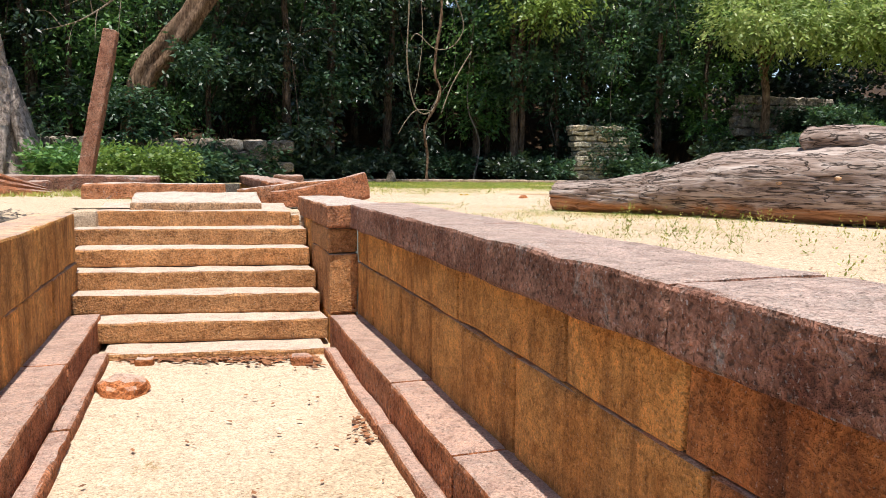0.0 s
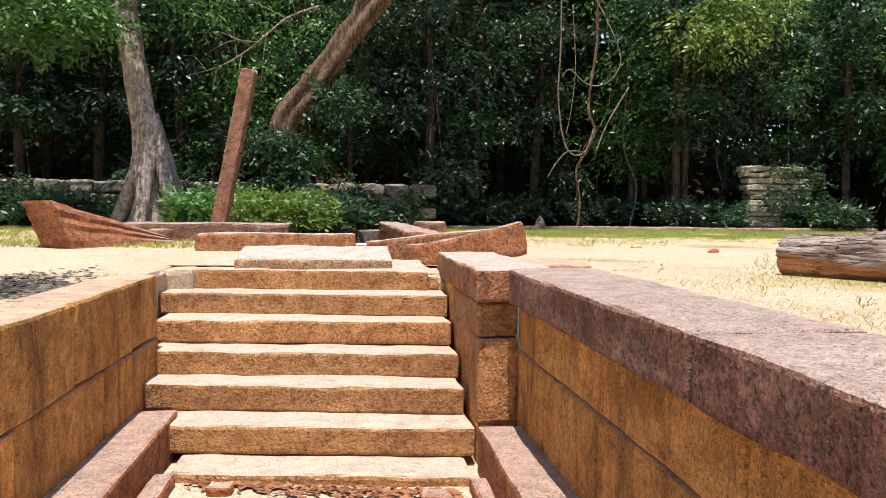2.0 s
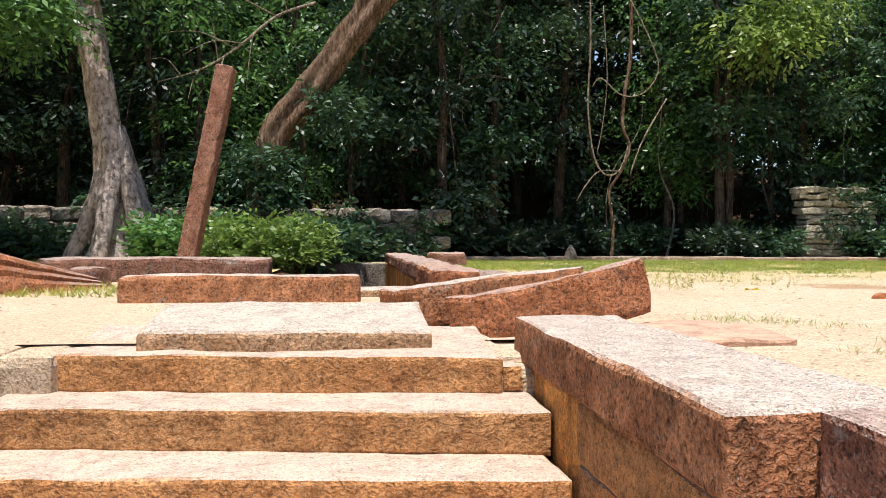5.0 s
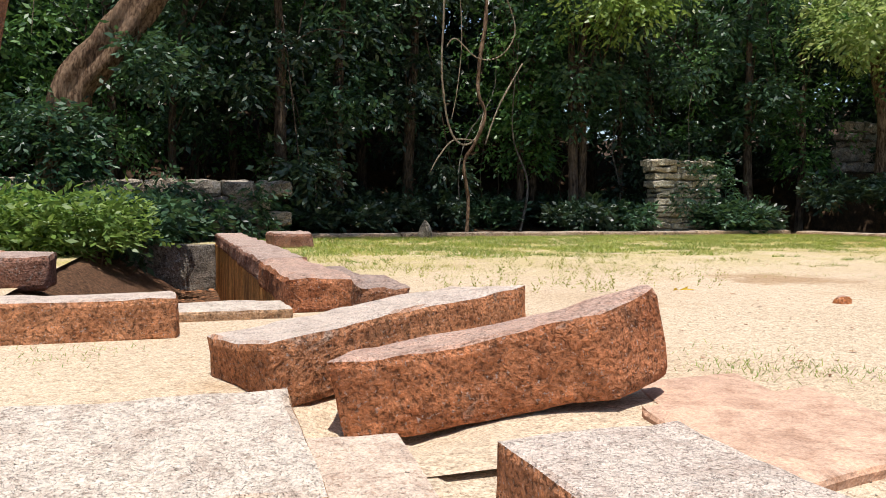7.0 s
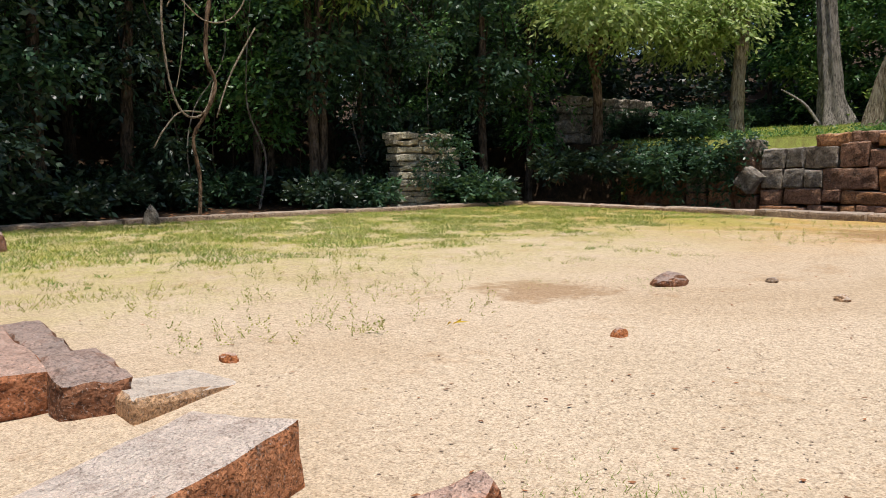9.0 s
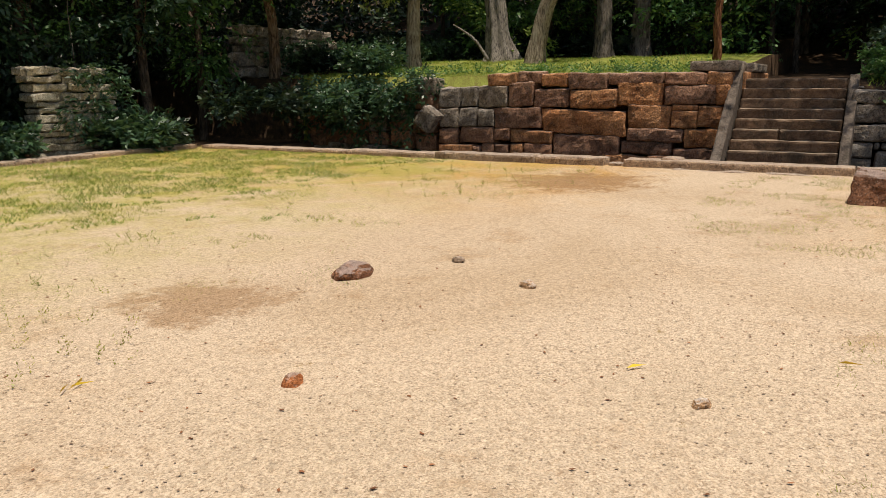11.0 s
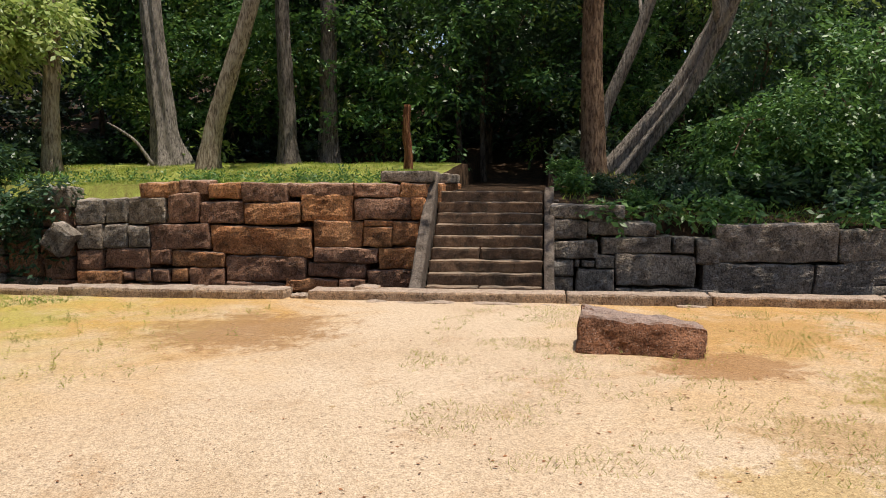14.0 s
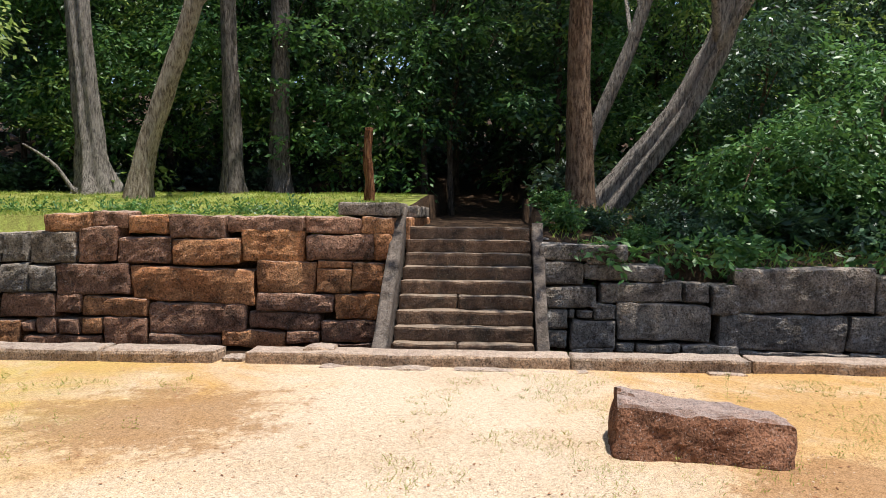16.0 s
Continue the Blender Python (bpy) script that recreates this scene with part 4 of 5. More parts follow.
# boulder in the courtyard
block("boulder", 0.0, 0.62, -0.58, 0.56, -0.06, 0.34, BOULDER, None, "rough dark red-brown granite boulder lying on the sand", "boulder",
      m=pose(11.50, 7.42, 0.0, 0, 0, -8), amp=0.045, target=0.05, most=24, chip=0.028,
      shape=lambda p: Vector((p.x + 0.25 * max(0, p.z) * (1.2 - p.x), p.y, p.z * (0.86 + 0.28 * p.y + 0.10 * math.sin(p.x * 7)))))

# small stones on the sand
def lump(name, x, y, z, sx, sy, sz, mat, label, category, group="", seed=0, turn=0):
    """A worn lump of stone, half bedded in the ground."""
    bm = bmesh.new()
    bmesh.ops.create_icosphere(bm, subdivisions=3, radius=1)
    for v in bm.verts:
        q = v.co * 1.3 + Vector((seed * 7.1, seed * 3.3, 1))
        k = 1 + 0.24 * noise.noise(q) + 0.12 * noise.noise(q * 2.7) + 0.08 * noise.noise(q * 7)
        p = v.co * k
        p.z = max(p.z, -0.35)
        v.co = Vector((p.x * sx, p.y * sy, p.z * sz))
    bmesh.ops.transform(bm, matrix=pose(x, y, z, 0, 0, turn), verts=bm.verts)
    return tagged(mesh_object(name, bm, mat), label, category, group)


for i, (x, y, s, h, mat, lab) in enumerate(((6.2, 11.05, 0.195, 0.09, BOULDER, "low brown rock bedded in the sand"), (4.30, 10.05, 0.07, 0.045, BRICKRED, "small pinkish stone on the sand"),
                             (6.49, 9.77, 0.075, 0.04, PALE, "small buff stone on the sand"), (6.96, 10.57, 0.06, 0.035, KERBSTONE, "small pinkish stone on the sand"),
                             (2.28, 10.97, 0.065, 0.045, BRICKRED, "small orange brick bit on the sand"), (5.09, 20.95, 0.16, 0.32, WALLGREY, "pale grey stone standing by the kerb"),
                             (4.95, 8.3, 0.05, 0.025, PALE, "small buff stone on the sand"))):
    lump("small_stone", x, y, 0.0, s, s * 0.72, h, mat, lab, "stone", "small stones", i + 1, 25 * i)

for i, (x, y, s) in enumerate(brick_spots):
    lump("brick_lump", x, y, 0.03, s, s * 0.8, s * 0.9, BRICKRED, "lump of orange brick at the pillar's foot", "brick", "brick lumps", i + 20)
lump("brick_lump", -0.30, 5.12, FLOOR_Z + 0.02, 0.13, 0.15, 0.085, BRICKRED, "broken orange brick lying on the passage floor", "brick", "", 31, 40)

def furrow(bm, depth):
    """Cuts long wandering cracks into bark that runs along x."""
    bm.normal_update()
    for v in bm.verts:
        p = v.co
        a = math.atan2(p.y, p.z - 0.25)
        wob = 0.9 * noise.noise(Vector((p.x * 1.1, a * 1.2, 3))) + 0.35 * noise.noise(Vector((p.x * 3.2, a * 3, 8)))
        g = noise.noise(Vector((a * 5.5 + wob * 1.6, p.x * 0.4, 1))) + 0.35 * noise.noise(Vector((a * 12 + wob * 3, p.x * 0.7, 5)))
        v.co = p - v.normal * depth * max(0.0, 1.0 - 9.0 * abs(g))
    return bm


# ---- the fallen log ----
axis = [(0.0, 0.0, 0.125), (0.45, 0.02, 0.14), (0.95, 0.0, 0.18), (1.35, -0.03, 0.225), (1.75, -0.02, 0.265), (2.4, 0.0, 0.285), (3.3, 0.03, 0.31), (4.6, 0.0, 0.34)]
radius = [0.145, 0.16, 0.175, 0.215, 0.275, 0.295, 0.31, 0.33]
line = bezier(axis, 13)
rad = list(np.interp(np.linspace(0, 1, len(line)), np.linspace(0, 1, len(radius)), radius))
m_log = pose(3.42, 7.18, 0.0, 0, 0, -62)
log = holder("fallen_log", m_log)
tagged(log, "huge weathered grey-brown fallen tree trunk lying on the sand", "log")
part("trunk", furrow(tube_bm(line, rad, 110, 0.05, 4, 0.07, 3), 0.016), LOGWOOD, log, "deeply furrowed grey-brown bark", True)
branch = bezier([(2.25, 0.0, 0.60), (2.4, 0.0, 0.62), (2.8, 0.02, 0.59), (3.3, 0.05, 0.62), (4.1, 0.1, 0.64)], 6)
part("branch", tube_bm(branch, [0.06, 0.085] + grow(0.095, 0.13, len(branch) - 2), 20, 0.12, 3, 0.45, 9), LOGWOOD, log, "broken limb lying along the trunk", True)
for q in ((1.5, -0.2, 0.33), (2.2, -0.28, 0.30), (2.6, -0.28, 0.34), (3.0, -0.29, 0.26)):
    bm = bmesh.new()
    bmesh.ops.create_icosphere(bm, subdivisions=2, radius=0.022, matrix=Matrix.Translation(q) @ Matrix.Diagonal((1.2, 0.8, 0.7, 1)))
    part("fungus", bm, PALE, log, "small pale bracket fungus", True)


# ---- trees ----
rng = np.random.default_rng(21)


def crown_clumps(centre, size, count, clump, flat=0.62):
    """Clumps of foliage spread through a crown: rows of place and size."""
    u = rng.normal(size=(count, 3))
    u /= np.linalg.norm(u, axis=1)[:, None]
    c = np.array(centre) + u * np.array(size) * (rng.random((count, 1)) ** 0.5)
    r = clump * (0.6 + 0.8 * rng.random((count, 1))) * np.array([[1, 1, flat]])
    return np.column_stack([c, r])


def tree(name, base, path, r0, r1, crowns, bark, leaf, label, flare=1.6, flute=0.06, lobes=5, limbs=5, leaf_len=0.13, sprays=700, per=9,
         spread=0.55, droop=0.25, sides=14, rough=0.14, bare=0.7):
    """A tree: tapered trunk with a flared foot, limbs, and a crown of leaf sprays. path and crowns are relative to the base."""
    t = holder(name, Matrix.Translation(base))
    tagged(t, label, "tree")
    pts = bezier(path, 8)
    n = len(pts)
    rr = [r1 + (r0 - r1) * (1 - i / (n - 1)) ** 0.8 for i in range(n)]
    zs = [p.z for p in pts]
    rr = [r * (1 + (flare - 1) * math.exp(-max(0, z) / 0.45)) for r, z in zip(rr, zs)]
    part("trunk", tube_bm(pts, rr, sides, flute, lobes, rough, base[0]), bark, t, "", True)
    clumps = np.concatenate([crown_clumps(*c) for c in crowns])
    top = pts[int(n * bare):]
    for k in range(limbs):
        s = top[int(len(top) * k / max(1, limbs)) % len(top)]
        e = Vector(clumps[int(rng.integers(0, len(clumps))), :3])
        mid = (s + e) / 2 + Vector((0, 0, 0.25))
        lp = bezier([s, mid, e], 5)
        part("limb", tube_bm(lp, grow(max(0.02, r1 * 0.55), 0.012, len(lp)), 6), bark, t, "", True)
    cr = new("crown", leaf_mesh("crown", clumps, sprays, per, leaf_len, spread, leaf, rng, droop))
    cr.parent = t
    return t


# big grey tree by the pillar
tree("big_tree", (-3.8, 19.3, 0.0), [(0, 0, -0.2), (-0.04, 0, 0.5), (-0.08, 0, 1.7), (-0.27, 0, 3.05), (-0.46, 0, 4.2), (-0.6, 0.1, 5.5), (-0.8, 0.2, 9)], 0.31, 0.17,
     [((-1.9, -0.8, 4.5), (1.4, 0.9, 0.9), 20, 0.5, 0.35), ((0.35, -0.5, 5.5), (0.4, 0.4, 0.5), 6, 0.35), ((-0.5, 3.0, 10), (3.0, 2.5, 1.6), 12, 0.9)], BARK_SMOOTH, LEAF_BRIGHT,
     "tall smooth grey tree with buttressed roots beside the pillar", 1.7, 0.10, 5, 2, 0.15, 1200, 10, 0.6, 0.3, 28)
for yaw, ln in ((-35, 0.95), (15, 0.9), (200, 0.85), (-100, 0.75)):
    a = radians(yaw)
    d = Vector((math.cos(a), math.sin(a), 0))
    o = Vector((-3.78, 19.3, 0))
    pts = bezier([o + Vector((-0.08, 0, 2.4)), o + d * 0.22 + Vector((0, 0, 1.55)), o + d * 0.50 + Vector((0, 0, 0.7)), o + d * ln + Vector((0, 0, -0.1))], 6)
    part("buttress_root", tube_bm(pts, grow(0.2, 0.13, len(pts)), 12, 0.05, 3, 0.2, yaw), BARK_SMOOTH, bpy.data.objects["big_tree"], "", True).matrix_parent_inverse = Matrix.Translation((3.8, -19.3, 0))
# leaning tree
tree("leaning_tree", (-1.35, 19.6, 0.0), [(0, 0, -0.2), (0.1, 0, 0.8), (0.15, 0, 1.5), (0.32, 0, 2.4), (1.0, 0, 3.3), (1.77, 0, 4.4), (2.5, 0.1, 5.35), (3.9, 0.3, 7.4)], 0.31, 0.22,
     [((4.3, 0.3, 8.6), (2.6, 2.6, 1.6), 14, 0.9), ((0.25, -0.3, 1.7), (0.5, 0.25, 1.0), 14, 0.3), ((1.3, -0.2, 3.0), (0.5, 0.2, 0.5), 5, 0.3)], BARK_BROWN, LEAF,
     "leaning brown tree with furrowed twisted trunk and creepers", 1.3, 0.2, 5, 3, 0.13, 800, 10, 0.45, 0.25, 30, 0.2)
# dead pale branch above the pillar
twig = holder("dead_branch")
tagged(twig, "bare pale dead branch reaching out of the foliage", "branch")
main = bezier([(-0.3, 19.9, 5.0), (-1.0, 19.5, 4.6), (-1.7, 19.2, 3.9), (-2.3, 19.0, 3.45), (-3.0, 18.9, 3.2)], 6)
part("branch", tube_bm(main, grow(0.035, 0.008, len(main)), 7), BARK_PALE, twig, "", True)
for a, b in (((-1.0, 19.5, 4.6), (-2.5, 19.1, 4.9)), ((-1.7, 19.2, 3.9), (-2.9, 19.0, 4.1)), ((-1.4, 19.3, 4.2), (-1.5, 19.1, 3.1)), ((-2.3, 19.0, 3.45), (-2.5, 18.9, 2.8)), ((-1.6, 19.2, 4.0), (-2.6, 19.0, 3.7)),
             ((-2.0, 19.1, 3.65), (-2.1, 18.9, 4.35)), ((-2.6, 19.0, 3.32), (-3.1, 18.9, 3.6)), ((-1.9, 19.1, 3.7), (-1.95, 18.9, 3.0)), ((-0.8, 19.6, 4.7), (-1.1, 19.4, 5.4)), ((-2.5, 19.1, 4.9), (-2.9, 19.0, 4.6))):
    ln = bezier([a, ((a[0] + b[0]) / 2, (a[1] + b[1]) / 2, (a[2] + b[2]) / 2 + 0.15), b], 5)
    part("twig", tube_bm(ln, grow(0.015, 0.004, len(ln)), 6), BARK_PALE, twig, "", True)
# lianas
liana = holder("liana")
tagged(liana, "tangle of pale looping lianas hanging before the dark forest", "vine")
LOOPS = (((4.72, 18.9, 6.5), (4.76, 18.9, 4.1), (4.72, 18.9, 2.9), (4.85, 18.9, 2.0), (5.08, 18.9, 1.68), (5.35, 18.9, 1.8), (5.5, 18.9, 2.25)),
         ((5.5, 18.9, 6.5), (5.53, 18.9, 4.1), (5.42, 18.9, 3.2), (5.38, 18.9, 2.6), (5.52, 18.9, 2.2), (5.35, 18.9, 1.75), (5.15, 18.95, 1.35), (5.25, 19.0, 0.7), (5.2, 19.0, -0.1)),
         ((5.5, 18.85, 4.9), (5.9, 18.8, 4.1), (6.02, 18.8, 3.6), (5.75, 18.8, 3.2), (5.35, 18.85, 3.15), (4.95, 18.85, 3.45), (4.8, 18.9, 3.3)),
         ((5.0, 18.9, 4.8), (5.08, 18.9, 3.5), (5.0, 18.9, 2.6), (4.9, 18.9, 2.1)),
         ((5.35, 18.9, 1.75), (4.95, 18.9, 1.75), (4.7, 18.9, 1.5), (4.52, 18.9, 1.2)),
         ((5.6, 19.1, 1.7), (5.9, 19.2, 2.4), (6.4, 19.3, 3.2)))
for i, q in enumerate(LOOPS):
    ln = [Vector((0.4, 6.4, 0.56)) + (p - Vector((0.4, 6.4, 0.56))) * 1.25 for p in bezier(q, 6)]
    r = (0.024, 0.045, 0.017, 0.012, 0.018, 0.022)[i]
    part("stem", tube_bm(ln, [r * (0.9 + 0.25 * noise.noise(Vector((j * 0.6, i, 2)))) for j in range(len(ln))], 8, 0.1, 2, 0.2, i), BARK_PALE if i != 1 else BARK_BROWN, liana, "", True)
# thin hanging stems in front of the forest
for i in range(30):
    x = rng.uniform(-8, 15)
    y = rng.uniform(22.6, 26.0)
    st = holder("thin_stem")
    tagged(st, "thin bare stem of an understorey sapling", "sapling", "thin stems")
    q = bezier([(x, y, -0.1), (x + rng.normal() * 0.2, y, 1.2), (x + rng.normal() * 0.25, y, 2.3), (x + rng.normal() * 0.4, y, 3.6), (x + rng.normal() * 0.6, y, 6.0)], 5)
    part("stem", tube_bm(q, grow(rng.uniform(0.012, 0.035), 0.009, len(q)), 6), BARK_GREY if rng.random() < 0.3 else BARK_DARK, st, "", True)

# terrace trees
tree("terrace_tree", (20.7, 19.25, 1.8), [(0, 0, -0.2), (0, 0, 1.2), (0.05, -0.1, 3.0), (0.1, -0.1, 5.5)], 0.2, 0.13,
     [((-0.6, 0.5, 2.9), (1.3, 1.5, 0.10), 7, 0.45, 0.14), ((-0.6, 0.6, 3.6), (1.6, 1.7, 0.15), 10, 0.5, 0.2), ((0.0, 1.0, 4.3), (1.3, 1.4, 0.2), 8, 0.5, 0.2)], BARK_PALE, LEAF_PALE,
     "slender pale tree with drooping yellow-green leaves", 1.35, 0.05, 4, 6, 0.17, 640, 16, 0.85, 0.4, 16, 0.14, 0.45)
tree("terrace_tree", (17.9, 21.9, 1.3), [(0, 0, -0.4), (0.05, 0, 1.6), (-0.2, 0.1, 3.2), (-0.2, 0, 5.5)], 0.15, 0.09,
     [((-0.9, -1.0, 3.75), (2.4, 1.5, 0.10), 10, 0.5, 0.12), ((-0.6, -0.8, 4.7), (2.6, 1.7, 0.12), 11, 0.5, 0.12),
      ((0.3, 1.0, 5.2), (1.5, 1.0, 0.5), 6, 0.6)], BARK_BROWN, LEAF_PALE,
     "slender tree with a broad fan of pale drooping leaves", 1.3, 0.05, 4, 8, 0.17, 900, 16, 0.9, 0.35, 14, 0.14, 0.45)
tree("edge_tree", (9.8, 23.3, 0.0), [(0, 0, -0.3), (0.1, 0, 2.0), (-0.1, -0.2, 4.0), (0.1, -0.6, 6.5)], 0.11, 0.06,
     [((-0.4, -1.2, 5.3), (1.4, 0.9, 0.15), 7, 0.5, 0.2), ((0.5, -1.0, 6.0), (1.6, 1.0, 0.15), 8, 0.5, 0.2), ((1.6, -0.6, 6.7), (2.0, 1.0, 0.2), 8, 0.5, 0.25)], BARK_DARK, LEAF_FRESH,
     "tree at the forest edge with pale overhanging leaf fans", 1.2, 0.05, 4, 7, 0.16, 420, 11, 0.75, 0.45, 12, 0.14, 0.4)
tree("terrace_tree", (23.9, 18.0, 2.0), [(0, 0, -0.3), (0.0, 0.15, 0.8), (0, 0.35, 3.0), (0, 0.7, 7.0), (0, 1, 11)], 0.31, 0.19,
     [((4.5, 1, 10), (2.5, 3.0, 1.8), 22, 1.0)], BARK_GREY, LEAF, "dark grey fluted tree on the terrace", 2.0, 0.2, 7, 4, 0.2, 420, 9, 0.6, 0.25, 36)
tree("terrace_tree", (21.9, 16.15, 1.95), [(0, 0, -0.3), (0, -0.2, 0.9), (0, -0.6, 2.1), (0, -1.25, 4.0), (0, -2.4, 8)], 0.21, 0.15,
     [((4.5, -2.6, 9), (2.6, 3.0, 1.6), 20, 1.0)], BARK_PALE, LEAF, "slanting pale grey tree on the terrace", 1.5, 0.08, 4, 4, 0.2, 420, 9, 0.6)
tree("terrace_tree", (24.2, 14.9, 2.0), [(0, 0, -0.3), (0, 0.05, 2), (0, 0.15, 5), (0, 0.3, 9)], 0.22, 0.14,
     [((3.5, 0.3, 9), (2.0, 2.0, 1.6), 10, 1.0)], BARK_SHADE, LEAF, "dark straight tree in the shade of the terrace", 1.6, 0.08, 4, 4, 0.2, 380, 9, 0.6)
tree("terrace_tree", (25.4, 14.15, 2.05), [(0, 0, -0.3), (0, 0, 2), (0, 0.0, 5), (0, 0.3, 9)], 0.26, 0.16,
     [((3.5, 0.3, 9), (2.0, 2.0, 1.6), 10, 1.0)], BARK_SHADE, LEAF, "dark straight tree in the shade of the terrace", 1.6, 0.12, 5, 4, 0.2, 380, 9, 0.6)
# first crown hangs out of view, added to shade the terrace steps
tree("terrace_tree", (20.6, 7.28, 1.2), [(0, 0, -0.3), (0, 0.0, 1.2), (0, 0.05, 3), (0, 0.0, 6), (0, 0.2, 10)], 0.25, 0.19,
     [((-2.6, -0.6, 7.8), (2.4, 3.0, 1.3), 30, 0.9), ((2.0, 0, 10), (2.5, 2.5, 1.4), 14, 0.9)], BARK_BROWN, LEAF, "straight brown tree beside the terrace steps", 1.7, 0.06, 4, 4, 0.2, 420, 9, 0.6)
# second crown sits above view, added to shade the wall beside the steps
tree("terrace_tree", (20.9, 6.55, 1.3), [(0, 0.75, -0.2), (0, 0.42, 0.3), (0, -0.08, 0.92), (0, -1.0, 2.1), (0, -1.45, 2.9), (0, -1.95, 4.15), (0, -2.9, 9)], 0.25, 0.17,
     [((4.5, -2.4, 9.6), (2.4, 3.0, 1.6), 22, 1.0), ((-3.1, -2.8, 7.6), (0.9, 3.8, 0.9), 40, 0.7)], BARK_GREY, LEAF, "leaning grey tree with ridged roots beside the steps", 1.9, 0.26, 7, 4, 0.2, 420, 9, 0.6, 0.25, 40)
tree("terrace_tree", (21.6, 7.3, 1.3), [(0, 0, -0.3), (0, -0.2, 1.0), (0, -0.35, 1.9), (0, -0.9, 3.2), (0, -1.25, 4.2), (0, -1.9, 6.5)], 0.15, 0.1,
     [((4.5, -1.4, 8.5), (2.2, 2.5, 1.4), 16, 0.9)], BARK_GREY, LEAF, "thin grey tree behind the brown trunk", 1.5, 0.06, 4, 3, 0.2, 500, 9, 0.6)
stump = holder("dead_stump")
tagged(stump, "rotten red-brown dead trunk standing above the steps", "stump")
q = bezier([(21.5, 11.28, 1.5), (21.5, 11.25, 2.2), (21.5, 11.29, 2.8), (21.5, 11.27, 3.32)], 6)
part("trunk", tube_bm(q, grow(0.105, 0.07, len(q)), 12, 0.2, 3, 0.35, 4), DEADWOOD, stump, "", True)
q = bezier([(22.5, 18.95, 3.1), (22.5, 18.6, 2.9), (22.5, 18.2, 2.6), (22.5, 17.8, 2.05)], 5)
fb = tagged(holder("fallen_branch"), "pale fallen branch propped on the terrace", "branch")
part("branch", tube_bm(q, grow(0.02, 0.05, len(q)), 8), BARK_GREY, fb, "", True)

# forest trees: airy tiered kinds for the forest edge, dense plain ones behind
def tiers(h, z0, count, reach, clumps, w):
    """Flat tiers of foliage from z0 up to h round a slender trunk that leans by w."""
    out = []
    for i in range(count):
        f = i / (count - 1)
        z = z0 + (h - z0) * f
        a = 2.4 * i + w
        r = reach * (0.75 + 0.5 * math.sin(3.0 * f))
        out.append(((w * z / h + 0.5 * r * math.cos(a), 0.5 * r * math.sin(a), z), (r, r, 0.16), clumps, 0.44, 0.36))
    return out


kinds = []
for i, (h, z0, leaf, ll, sp) in enumerate(((7.6, 2.4, LEAF, 0.16, 620), (6.6, 2.0, LEAF_BRIGHT, 0.15, 520), (8.6, 3.0, LEAF, 0.18, 640), (7.2, 1.5, LEAF_SHADE, 0.17, 700))):
    w = 0.4 * (i - 1.5)
    kinds.append(tree("forest_tree", (0, 60 + 8 * i, 12), [(0, 0, -1.0), (0.1, 0, h * 0.3), (w * 0.4, 0.1, h * 0.6), (w, 0, h)], 0.085 + 0.025 * i, 0.04,
                      tiers(h, z0, 8, 1.25, 6, w), BARK_DARK, leaf,
                      "slender forest tree with airy tiers of dark leaves", 1.3, 0.05, 4, 7, ll, sp, 9, 0.6, 0.4, 9, 0.14, 0.3))
back_kinds = []
for i, leaf in enumerate((LEAF, LEAF_SHADE)):
    back_kinds.append(tree("forest_tree", (0, 100 + 8 * i, 12), [(0, 0, -1.0), (0.1, 0, 2.5), (0.2, 0.1, 5), (0.3, 0, 8)], 0.15, 0.06,
                           [((0.1, 0, 5.0), (2.0, 2.0, 1.8), 26, 0.6), ((0.2, 0, 7.8), (2.2, 2.2, 1.2), 14, 0.6)], BARK_DARK, leaf,
                           "forest tree with a dense dark crown", 1.3, 0.05, 4, 4, 0.3, 320, 8, 0.8, 0.3, 9))
for k in kinds + back_kinds:
    tagged(k, "", "", "forest trees")
front, back = [], []
for y0, step, jit in ((23.0, 1.75, 0.5), (24.9, 1.9, 0.8)):
    for x in np.arange(-15, 17, step):
        front.append((x + rng.normal() * jit * 0.7, y0 + rng.normal() * jit * 0.5))
for y in np.arange(-3, 24, 2.1):
    front.append((26.8 + rng.normal() * 0.6, y + rng.normal() * 0.6))
for y0, step, jit in ((28.0, 2.5, 1.2), (32.5, 3.2, 1.5)):
    for x in np.arange(-22, 26, step):
        back.append((x + rng.normal() * jit * 0.6, y0 + rng.normal() * jit * 0.5))
for y in np.arange(-3, 24, 2.8):
    for x0 in (30.5, 34.5):
        back.append((x0 + rng.normal() * 0.7, y + rng.normal() * 0.7))
for y in np.arange(4, 22, 3.0):
    back.append((-12.5 + rng.normal(), y + rng.normal() * 0.6))
for rows, pool in ((front, kinds), (back, back_kinds)):
    placed = 0
    for x, y in rows:
        if pool is kinds and (5.0 < x < 7.9 and y < 23.7 or 10.5 < x < 13.6 and y < 24.2):
            continue
        m = pose(x, y, height(x, y), 0, 0, rng.random() * 360)
        if placed < len(pool):
            pool[placed].matrix_world = m
        else:
            copy_thing(pool[int(rng.integers(0, 2 if x > 20 else len(pool)))], m)
        placed += 1

# bushes and undergrowth
bushes = []
